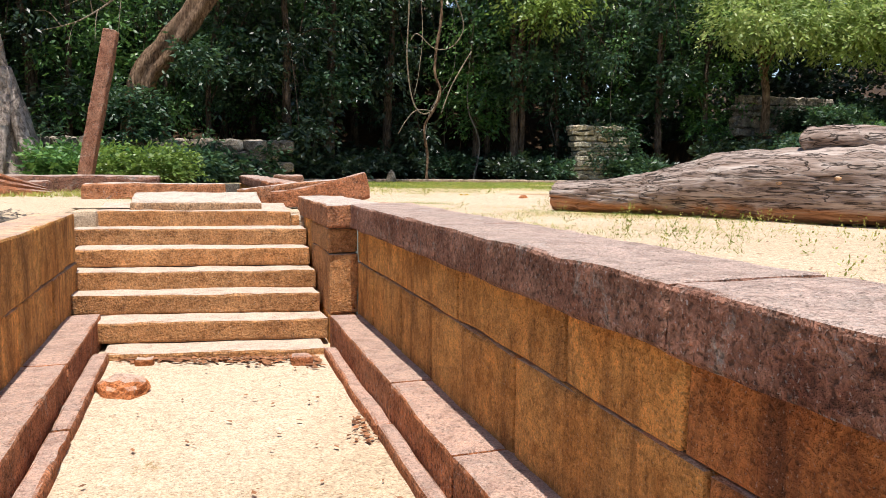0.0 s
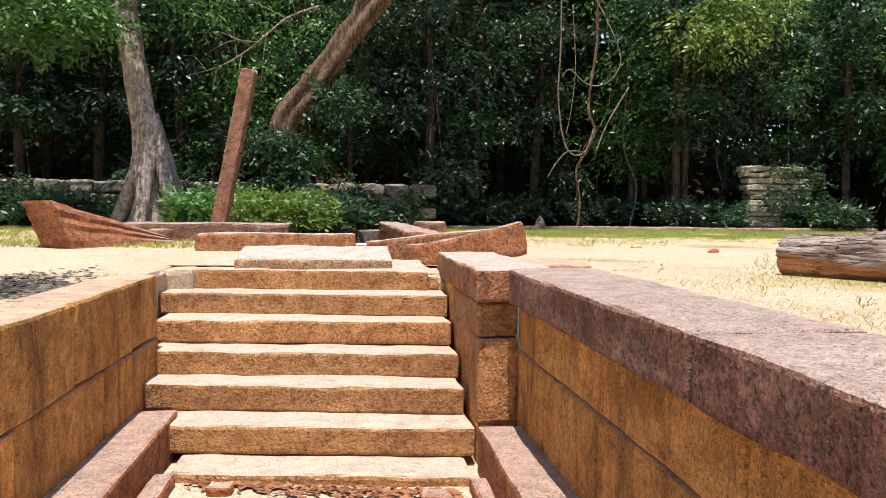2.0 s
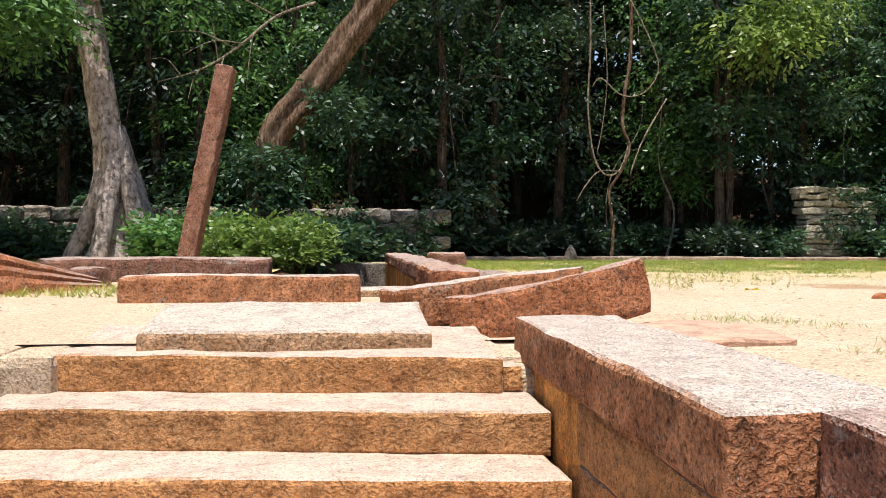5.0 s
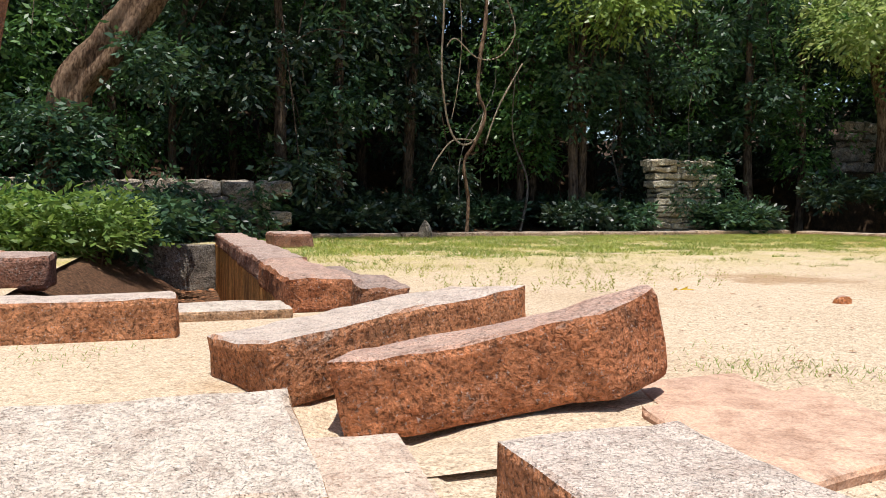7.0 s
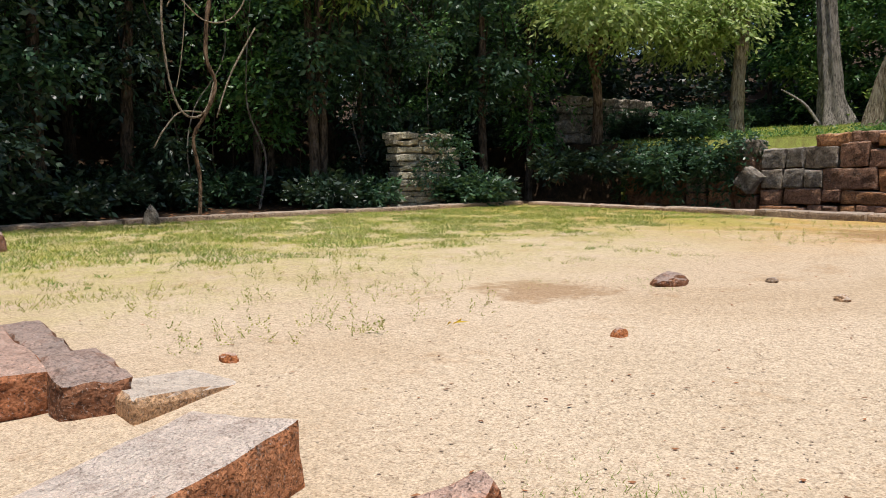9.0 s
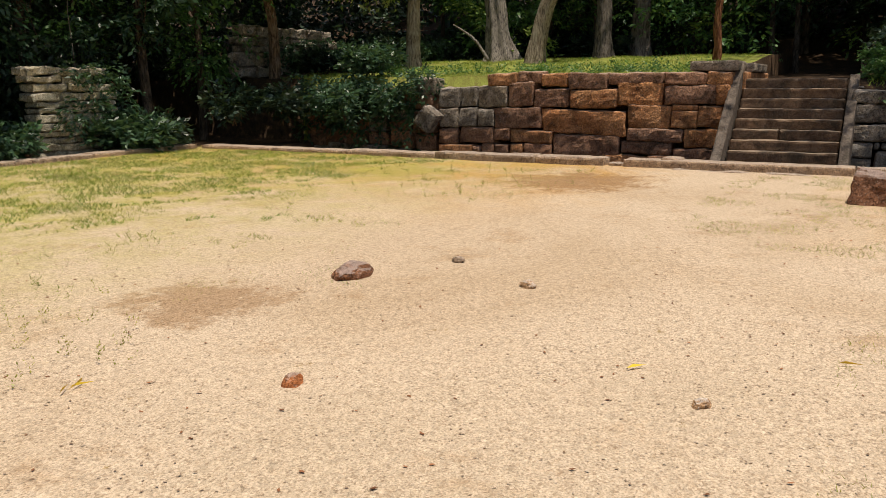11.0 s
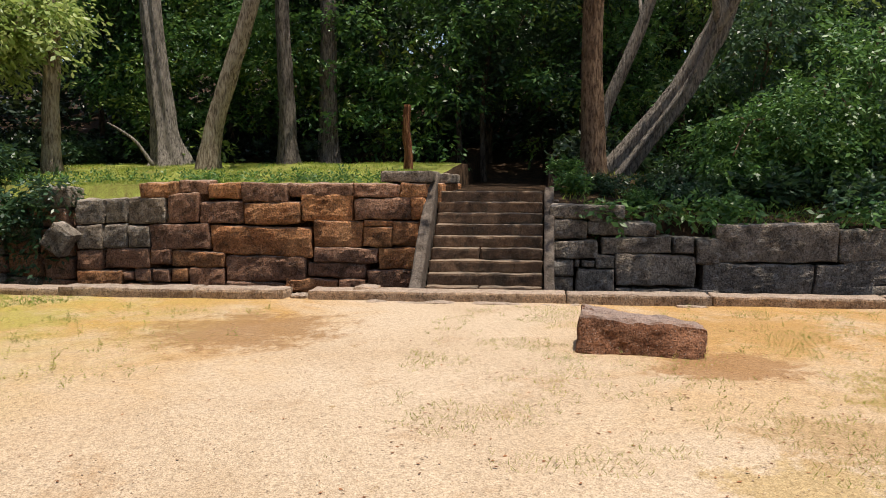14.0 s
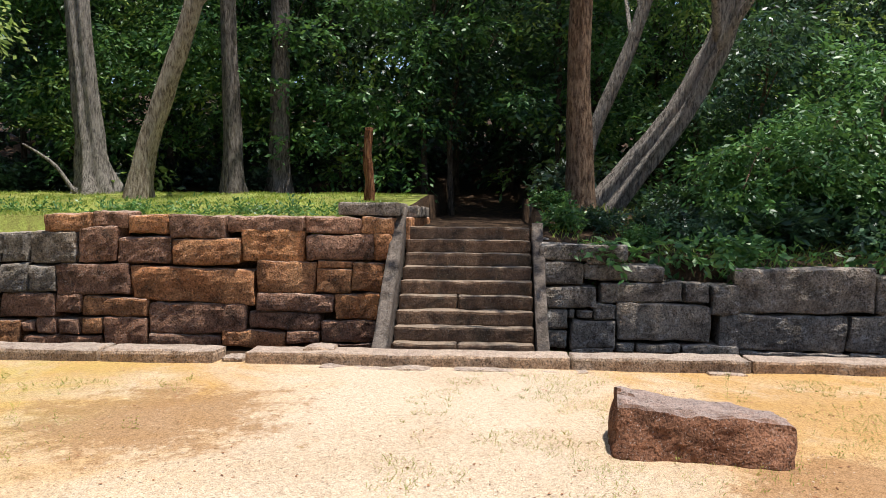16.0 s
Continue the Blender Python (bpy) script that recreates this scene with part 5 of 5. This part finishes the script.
for i, (leaf, ll) in enumerate(((LEAF_BRIGHT, 0.12), (LEAF, 0.13), (LEAF_SHADE, 0.14), (LEAF_FRESH, 0.10))):
    b = holder("bush", Matrix.Translation((0, 90 + i * 4, 20)))
    tagged(b, ("bright green leafy bush", "dense green undergrowth bush", "dark green shaded bush", "vivid yellow-green leafy bush in the sun")[i], "bush", "bushes")
    cl = np.concatenate([crown_clumps((0, 0, 0.40), (0.58, 0.5, 0.36), 14, 0.24)])
    o = new("foliage", leaf_mesh("foliage", cl, 190, 8, ll * 1.15, 0.30, leaf, rng, 0.05))
    o.parent = b
    for k in range(3):
        e = Vector(cl[k * 4, :3])
        q = bezier([(0.1 * k - 0.2, 0, -0.15), e * 0.5 + Vector((0, 0, 0.1)), e], 4)
        part("stem", tube_bm(q, grow(0.018, 0.006, len(q)), 5), BARK_BROWN, b, "", True)
    bushes.append(b)
bush_spots = [(0, -3.0, 18.3), (0, -2.3, 17.8), (3, -0.8, 16.6), (3, -0.45, 16.9), (3, -1.5, 16.9), (1, 0.0, 19.4), (0, -1.6, 18.2), (1, -0.6, 18.6), (1, -1.9, 19.0), (1, -0.3, 20.3), (1, 0.5, 20.4), (1, -1.3, 20.3), (1, -2.6, 20.3), (1, -6.5, 20.4),
              (1, -5.8, 20.4), (1, -7.2, 20.6), (1, -8.6, 20.3), (2, -10.0, 20.4), (1, 0.2, 19.9), (1, -0.2, 17.8), (1, 2.1, 21.9), (2, 3.0, 22.3), (1, 1.2, 22.4), (2, 4.2, 22.6),
              (2, 9.2, 22.2), (1, 13.3, 21.7), (1, 13.0, 22.0), (1, 10.3, 22.2), (2, 13.8, 22.0), (2, 15.6, 21.0), (2, 16.2, 20.2), (1, 16.5, 18.6), (1, 17.2, 17.7),
              (1, 17.0, 19.4), (1, 17.8, 18.6)]
for i, (k, x, y) in enumerate(bush_spots):
    z = height(x, y) if not (x > 15 and x < 17.25) else 0.6
    m = pose(x, y, max(0.0, z) if y < 21 else z, 0, 0, rng.random() * 360)
    if bushes[k].matrix_world.translation.y > 80:
        bushes[k].matrix_world = m
    else:
        copy_thing(bushes[k], m)
for i in range(46):
    x, y = rng.uniform(18, 31), rng.uniform(20.3, 27)
    if abs(y - 22.6) < 0.5 and x < 21.6:
        continue
    copy_thing(bushes[2 if rng.random() < 0.7 else 1], pose(x, y, height(x, y) - 0.1, 0, 0, rng.random() * 360))
for i in range(64):
    x, y = rng.uniform(-15, 15), rng.uniform(22.6, 28)
    copy_thing(bushes[1 + int(rng.random() < 0.6)], pose(x, y, height(x, y), 0, 0, rng.random() * 360))
for i in range(46):
    y = rng.uniform(-3, 7.6)
    x = rng.uniform(18.3, 25)
    if y > 4.9 and x < 21.4:
        continue
    copy_thing(bushes[int(rng.integers(0, 3))], pose(x, y, height(x, y) - 0.1, 0, 0, rng.random() * 360))
for i in range(13):
    y, x = rng.uniform(-2.5, 4.4), rng.uniform(18.6, 20.0)
    copy_thing(bushes[int(rng.random() < 0.6)], pose(x, y, height(x, y) - 0.2, 0, 0, rng.random() * 360))
for i in range(30):
    y, x = rng.uniform(10.5, 22), rng.uniform(25, 32)
    copy_thing(bushes[2], pose(x, y, height(x, y) - 0.1, 0, 0, rng.random() * 360))
for x, y, leaf, h, ll in ((20.1, 4.3, LEAF_BRIGHT, 1.5, 0.12), (20.2, 3.2, LEAF_BRIGHT, 2.0, 0.13), (20.9, 2.0, LEAF_BRIGHT, 3.0, 0.13), (20.0, 1.0, LEAF, 2.2, 0.13), (22.4, 3.6, LEAF, 3.8, 0.14)):
    tree("sapling", (x, y, height(x, y)), [(0, 0, -0.3), (0, 0.05, h * 0.3), (-0.1, -0.1, h * 0.7), (-0.1, -0.2, h)], 0.05, 0.02,
         tiers(h, 0.5, 6, 0.95, 7, -0.2), BARK_BROWN, leaf, "young tree with layered green sprays above the wall", 1.2, 0.03, 3, 5, ll, 620, 10, 0.5, 0.4, 8, 0.14, 0.2)

for x, y, k, size in ((18.3, 7.7, 0, 0.55), (18.6, 7.3, 1, 0.5), (18.1, 6.7, 0, 0.4), (18.9, 6.4, 1, 0.55), (18.5, 5.7, 1, 0.6), (19.4, 6.0, 2, 0.6), (18.2, 5.1, 0, 0.45), (19.3, 5.2, 1, 0.7), (19.8, 7.9, 0, 0.5)):
    copy_thing(bushes[k], pose(x, y, height(x, y) - 0.03, 0, 0, rng.random() * 360) @ Matrix.Scale(size, 4))

# leaf canopy added above view to shade the forest, and far woods closing it
cl = []
for i in range(150):
    cl.append((rng.uniform(-26, 26), rng.uniform(24.5, 42), rng.uniform(8.5, 13), 2.2, 2.2, 0.9))
for i in range(22):
    cl.append((rng.uniform(30, 44), rng.uniform(-8, 26), rng.uniform(9.0, 13), 2.2, 2.2, 0.9))
o = new("forest_canopy", leaf_mesh("forest_canopy", np.array(cl), 9000, 8, 0.52, 1.2, LEAF_SHADE, rng, 0.2, 0.6))
tagged(o, "leaf canopy added overhead, out of view, to darken the forest", "foliage", "", "stuff")
cl = []
for i in range(200):
    cl.append((rng.uniform(-34, 40), rng.uniform(35, 44), rng.uniform(1, 12), 2.0, 1.2, 1.4))
for i in range(150):
    cl.append((rng.uniform(37, 44), rng.uniform(-14, 36), rng.uniform(3, 12), 1.2, 2.0, 1.4))
for i in range(70):
    cl.append((rng.uniform(-24, -16), rng.uniform(0, 36), rng.uniform(1, 9), 1.2, 2.0, 1.4))
o = new("far_woods", leaf_mesh("far_woods", np.array(cl), 11000, 8, 0.44, 1.0, LEAF_SHADE, rng, 0.2, 0.55))
tagged(o, "dense far woods behind the courtyard", "foliage", "", "stuff")

# ---- old walls at the forest edge ----
def rubble_wall(name, x0, x1, y, z0, z1, label, seed, along="x", mat=WALLGREY, rise=0.2):
    w = tagged(holder(name), label, "wall", "", "structure")
    r2 = np.random.default_rng(seed)
    zz = z0
    while zz < z1:
        hh = rise + 0.8 * rise * r2.random()
        q = x0 - 0.3 * r2.random()
        while q < x1 - zz * 0.12:
            ln = 0.35 + 0.5 * r2.random()
            if along == "x":
                block("stone", q, q + ln - 0.015, y - 0.06 * r2.random(), y + 0.4, zz, zz + hh - 0.012, mat, w, amp=0.05, target=0.14, chip=0.06, most=6)
            else:
                block("stone", y - 0.06 * r2.random(), y + 0.4, q, q + ln - 0.015, zz, zz + hh - 0.012, mat, w, amp=0.03, target=0.16, chip=0.035, most=6)
            q += ln
        zz += hh


rubble_wall("wall_forest_west", -9.5, 2.0, 20.9, -0.05, 1.05, "mossy low dry-stone wall under creepers", 5)
rubble_wall("wall_forest_pile", 11.35, 12.75, 22.2, -0.05, 1.65, "ruined stack of flat pale stones at the forest edge", 6, "x", STACKSTONE, 0.11)
rubble_wall("wall_upper_terrace", 17.6, 21.4, 22.6, 1.6, 2.9, "upper terrace wall of grey blocks in the shade", 7, "x")

def creeper(x0, x1, y, z0, z1, count, sprays, label):
    """Creepers that hang over an old wall."""
    rows = np.array([(rng.uniform(x0, x1), y - 0.05 + 0.2 * rng.random(), rng.uniform(z0, z1), 0.30, 0.14, 0.22) for i in range(count)])
    return tagged(new("creeper", leaf_mesh("creeper", rows, sprays, 8, 0.12, 0.3, LEAF, rng, 0.3)), label, "creeper")


creeper(-9.5, 2.1, 20.7, 0.15, 1.2, 80, 1500, "dark green creepers covering the low wall")
creeper(11.9, 13.4, 22.0, 0.1, 1.7, 18, 230, "creepers hanging over the stone stack")
creeper(18.5, 21.4, 22.4, 1.7, 2.6, 14, 260, "dark creepers over the upper wall")
rows = np.array([(17.0 + 0.2 * rng.random(), rng.uniform(16.9, 20.2), rng.uniform(0.2, 1.5), 0.2, 0.35, 0.25) for i in range(26)])
tagged(new("creeper", leaf_mesh("creeper", rows, 620, 8, 0.13, 0.34, LEAF, rng, 0.35)), "dark leafy creepers over the ruined wall end", "creeper")
rows = np.array([(17.3 + 0.8 * rng.random(), rng.uniform(2.2, 7.6), 1.0 + 0.25 * rng.random(), 0.25, 0.3, 0.15) for i in range(16)])
tagged(new("creeper", leaf_mesh("creeper", rows, 240, 8, 0.14, 0.32, LEAF_BRIGHT, rng, 0.3)), "green creepers on the wall head", "creeper")

rows = np.array([(rng.uniform(17.6, 19.2), rng.uniform(10.9, 18.5), 1.62, 0.22, 0.3, 0.07) for i in range(46)])
tagged(new("weeds", leaf_mesh("weeds", rows, 520, 8, 0.07, 0.18, LEAF_BRIGHT, rng, -0.3)), "small leafy weeds along the terrace edge", "weeds", "", "stuff")

# thicket behind the upper terrace wall
rows = np.array([(rng.uniform(14.5, 28), rng.uniform(24.0, 30), rng.uniform(1.6, 6.5), 1.1, 0.8, 0.8) for i in range(110)])
tagged(new("thicket", leaf_mesh("thicket", rows, 3600, 8, 0.24, 0.7, LEAF_SHADE, rng, 0.25, 0.5)), "dark thicket behind the upper terrace wall", "foliage", "", "stuff")

# far woods seen between the terrace trunks
rows = np.array([(rng.uniform(29, 38), rng.uniform(-6, 26), rng.uniform(3.0, 10), 1.2, 1.6, 1.1) for i in range(150)])
tagged(new("far_woods", leaf_mesh("far_woods", rows, 6000, 8, 0.28, 0.8, LEAF, rng, 0.25, 0.5)), "leafy woods behind the terrace", "foliage", "", "stuff")


# brighter leaf copies stand in for sunlit glints behind the trunks
for leaf, count, sprays in ((LEAF_BRIGHT, 120, 4000), (LEAF_FRESH, 50, 900)):
    rows = np.array([(rng.uniform(24.9, 28.0), rng.uniform(1, 22), rng.uniform(2.6, 9.0), 0.7, 0.8, 0.26) for i in range(count)])
    tagged(new("understorey", leaf_mesh("understorey", rows, sprays, 9, 0.17, 0.6, leaf, rng, 0.35)), "loose green understorey foliage behind the terrace trunks", "foliage", "", "stuff")

# ---- grass, weeds, litter ----
def scatter(n, x0, x1, y0, y1, scale=0.9, cut=0.0, seed=0, fade=0.0):
    out = []
    while len(out) < n:
        x, y = rng.uniform(x0, x1), rng.uniform(y0, y1)
        thin = 1.1 * max(0.0, 1 - (y - y0) / fade) if fade else 0.0
        if noise.noise(Vector((x * scale, y * scale, seed))) + 0.6 * noise.noise(Vector((x * scale * 4, y * scale * 4, seed))) > cut + thin:
            if not (WAY_X0 - 0.3 < x < WAY_X1 + 0.4 and y < 7.9) and not (NORTH_X0 - 0.35 < x < NORTH_X1 + 0.45 and 10.3 < y < 19.4):
                out.append((x, y))
    return np.array(out)


def chips(name, xy, z, size, mat, label, category):
    """Small flat bits strewn on the ground, one object."""
    v, f = [], []
    for (x, y), h in zip(xy, z):
        a, s = rng.random() * 6.28, size * (0.4 + 1.1 * rng.random())
        k = len(v)
        for j, (c, w) in enumerate(((1, 0.1), (0.2, 0.5), (-1, 0.0), (-0.1, -0.5))):
            px, py = c * s, w * s
            v.append((x + px * math.cos(a) - py * math.sin(a), y + px * math.sin(a) + py * math.cos(a), h + 0.004 + 0.35 * s * rng.random()))
        f.append((k, k + 1, k + 2))
        f.append((k, k + 2, k + 3))
    return tagged(raw(name, v, f, mat), label, category, "", "stuff")


def ground_z(xy):
    return np.array([height(x, y) for x, y in xy]) - 0.005


xy = scatter(45000, 1.6, 14.4, 12.6, 21.2, 1.1, -0.15, 13, 3.5)
blades("lawn_grass", xy, ground_z(xy), 0.045, 0.012, 0.9, GRASS, rng, "short green grass along the courtyard's far edge", "grass")
xy = scatter(45000, 1.6, 14.4, 11.6, 21.2, 1.3, -0.3, 1, 5.5)
blades("lawn_grass", xy, ground_z(xy), 0.04, 0.008, 0.9, DRYGRASS, rng, "thin yellow-green grass along the courtyard's far edge", "grass")
xy = scatter(30000, -9, -0.9, 10.4, 21.0, 0.6, -0.2, 2)
blades("lawn_grass", xy, ground_z(xy), 0.06, 0.014, 0.9, DRYGRASS, rng, "yellow-green grass round the leaning pillar", "grass")
xy = scatter(3000, 2.0, 13.8, 11.6, 15.6, 0.8, 0.18, 3)
blades("weeds", xy, ground_z(xy), 0.028, 0.005, 0.9, DRYGRASS, rng, "scattered yellowed weeds on the sand", "weeds")
xy = scatter(12000, 2.2, 6.5, -1.0, 7.8, 1.2, 0.0, 4)
blades("weeds", xy, ground_z(xy), 0.028, 0.005, 0.9, DRYGRASS, rng, "scattered yellowed weeds beside the log", "weeds")
xy = scatter(900, 8.5, 14.3, 2.0, 9.5, 1.1, -0.2, 12)
chips("soil_litter", xy, ground_z(xy) + 0.004, 0.014, DEADLEAF, "dry leaf bits on the ochre soil", "litter")
xy = scatter(13000, 8.5, 14.3, 2.0, 9.5, 1.3, 0.12, 5)
blades("weeds", xy, ground_z(xy), 0.035, 0.006, 0.9, DRYGRASS, rng, "scattered weeds on the ochre soil", "weeds")
xy = scatter(16000, 17.5, 25, 10.6, 21.5, 1.1, -0.2, 16)
blades("terrace_grass", xy, ground_z(xy), 0.045, 0.010, 0.8, DRYGRASS, rng, "short yellowed grass on the terrace", "grass")
xy = scatter(26000, 17.6, 25, 10.6, 21.5, 0.8, -0.1, 6)
blades("terrace_grass", xy, ground_z(xy), 0.06, 0.011, 0.7, GRASS, rng, "fresh green grass on the terrace", "grass")
xy = scatter(4000, 17.2, 21, -2, 8.0, 0.6, -0.2, 7)
blades("terrace_grass", xy, ground_z(xy), 0.16, 0.016, 0.7, GRASS, rng, "rough grass above the terrace wall", "grass")
# single sprigs standing in the sand
rows = np.concatenate([scatter(n, *box, 0.9, -0.15, sd) for n, box, sd in ((150, (2.0, 5.2, 10.9, 14.2), 31), (200, (2.1, 6.2, -0.5, 7.6), 32), (110, (9.6, 14.2, 2.5, 7.6), 33), (60, (9.5, 13.5, 11.4, 14.0), 34))])
rows = np.column_stack([rows, ground_z(rows) + 0.03, np.full((len(rows), 2), 0.02), np.full(len(rows), 0.03)])
tagged(new("sprigs", leaf_mesh("sprigs", rows, 1700, 6, 0.018, 0.05, DRYGRASS, rng, -0.7)), "small upright weed sprigs scattered over the sand", "weeds", "", "stuff")
# tufts beside stones
tuft = []
for x, y, n, s in ((11.35, 8.05, 420, 0.14), (11.3, 7.0, 150, 0.14), (11.2, 7.5, 120, 0.12), (12.4, 6.2, 160, 0.4), (10.6, 5.6, 120, 0.3), (11.6, 5.0, 120, 0.3), (3.25, 6.95, 420, 0.22), (3.6, 6.2, 420, 0.25), (4.0, 5.4, 320, 0.25), (3.1, 6.2, 260, 0.35), (3.3, 5.2, 260, 0.4), (-0.6, 9.62, 160, 0.2),
                   (0.05, 9.62, 120, 0.15), (0.72, 8.3, 70, 0.05), (2.5, 8.7, 150, 0.16), (2.7, 8.35, 120, 0.12), (-2.2, 11.1, 300, 0.3), (-2.9, 10.5, 200, 0.25), (1.8, 15.5, 300, 0.3), (2.3, 17.3, 240, 0.3), (6.2, 11.2, 160, 0.16), (5.95, 10.95, 60, 0.08), (2.3, 8.62, 160, 0.1), (2.55, 8.5, 140, 0.1)):
    tuft.append(np.column_stack([x + rng.normal(size=n) * s, y + rng.normal(size=n) * s]))
xy = np.concatenate(tuft)
blades("grass_tufts", xy, ground_z(xy), 0.024, 0.005, 0.8, GRASS, rng, "green grass tufts at the feet of stones", "grass")


xy = scatter(2600, 1.6, 14.3, -1, 21, 0.5, -0.4, 8)
chips("ground_litter", xy, ground_z(xy) + 0.004, 0.0125, DEADLEAF, "small dry leaf bits strewn over the sand", "litter")
xy = scatter(700, -8, -1, 5, 20, 0.5, -0.4, 9)
chips("ground_litter", xy, ground_z(xy) + 0.004, 0.022, DEADLEAF, "small dry leaf bits strewn over the sand", "litter")
xy = scatter(12000, 1.6, 14.3, 6.5, 15, 0.5, -0.8, 10)
chips("grit", xy, ground_z(xy) + 0.003, 0.008, GRIT, "coarse grit on the sand", "gravel")
q = rng.random(520) ** 0.6
xy = np.column_stack([-0.45 + 1.35 * q, 5.66 - (-0.45 + 1.35 * q - 1.0) * 0.19 + np.abs(rng.normal(size=520)) * -0.06 * (0.5 + 1.6 * q)])
chips("dead_leaves", xy, np.full(len(xy), FLOOR_Z + 0.006), 0.026, DEADLEAF, "brown dead leaves gathered at the foot of the steps", "leaves")
xy = np.column_stack([rng.normal(0.90, 0.03, 60), rng.normal(4.1, 0.13, 60)])
chips("dead_leaves", xy, np.full(len(xy), FLOOR_Z + 0.006), 0.02, DEADLEAF, "brown dead leaves along the edging stone", "leaves")
xy = np.column_stack([rng.uniform(-0.45, 0.93, 120), rng.uniform(0, 5.6, 120)])
chips("floor_litter", xy, np.full(len(xy), FLOOR_Z + 0.012), 0.016, DEADLEAF, "leaf bits on the passage floor", "litter")
xy = np.column_stack([rng.uniform(-0.6, 1.0, 900), rng.uniform(10.9, 19, 900)])
chips("dead_leaves", xy, np.full(len(xy), -0.70), 0.05, DEADLEAF, "brown dead leaves covering the north passage floor", "leaves")
xy = np.column_stack([rng.uniform(-12, 15, 5000), rng.uniform(22, 30, 5000)])
chips("forest_litter", xy, ground_z(xy), 0.06, DEADLEAF, "brown leaf litter on the forest floor", "leaves")
xy = np.column_stack([rng.normal(-1.42, 0.18, 1500), rng.normal(6.1, 0.5, 1500)])
CHARRED = litter_material("charred_bits", (0.03, 0.026, 0.022), (0.12, 0.10, 0.085))
chips("ash_patch", xy, ground_z(xy) + 0.004, 0.022, CHARRED, "dark burnt patch of charred bits on the sand", "ash")
yl = blades("yellow_leaf", np.array([(3.77, 10.92), (3.80, 10.9), (3.72, 10.93), (5.25, 8.67), (5.78, 7.74)]), np.array([0.01, 0.012, 0.01, 0.01, 0.01]), 0.02, 0.12, 2.0,
            litter_material("yellow_leaf", (0.6, 0.42, 0.03), (0.7, 0.5, 0.06)), rng, "fallen yellow leaf on the sand", "leaf")
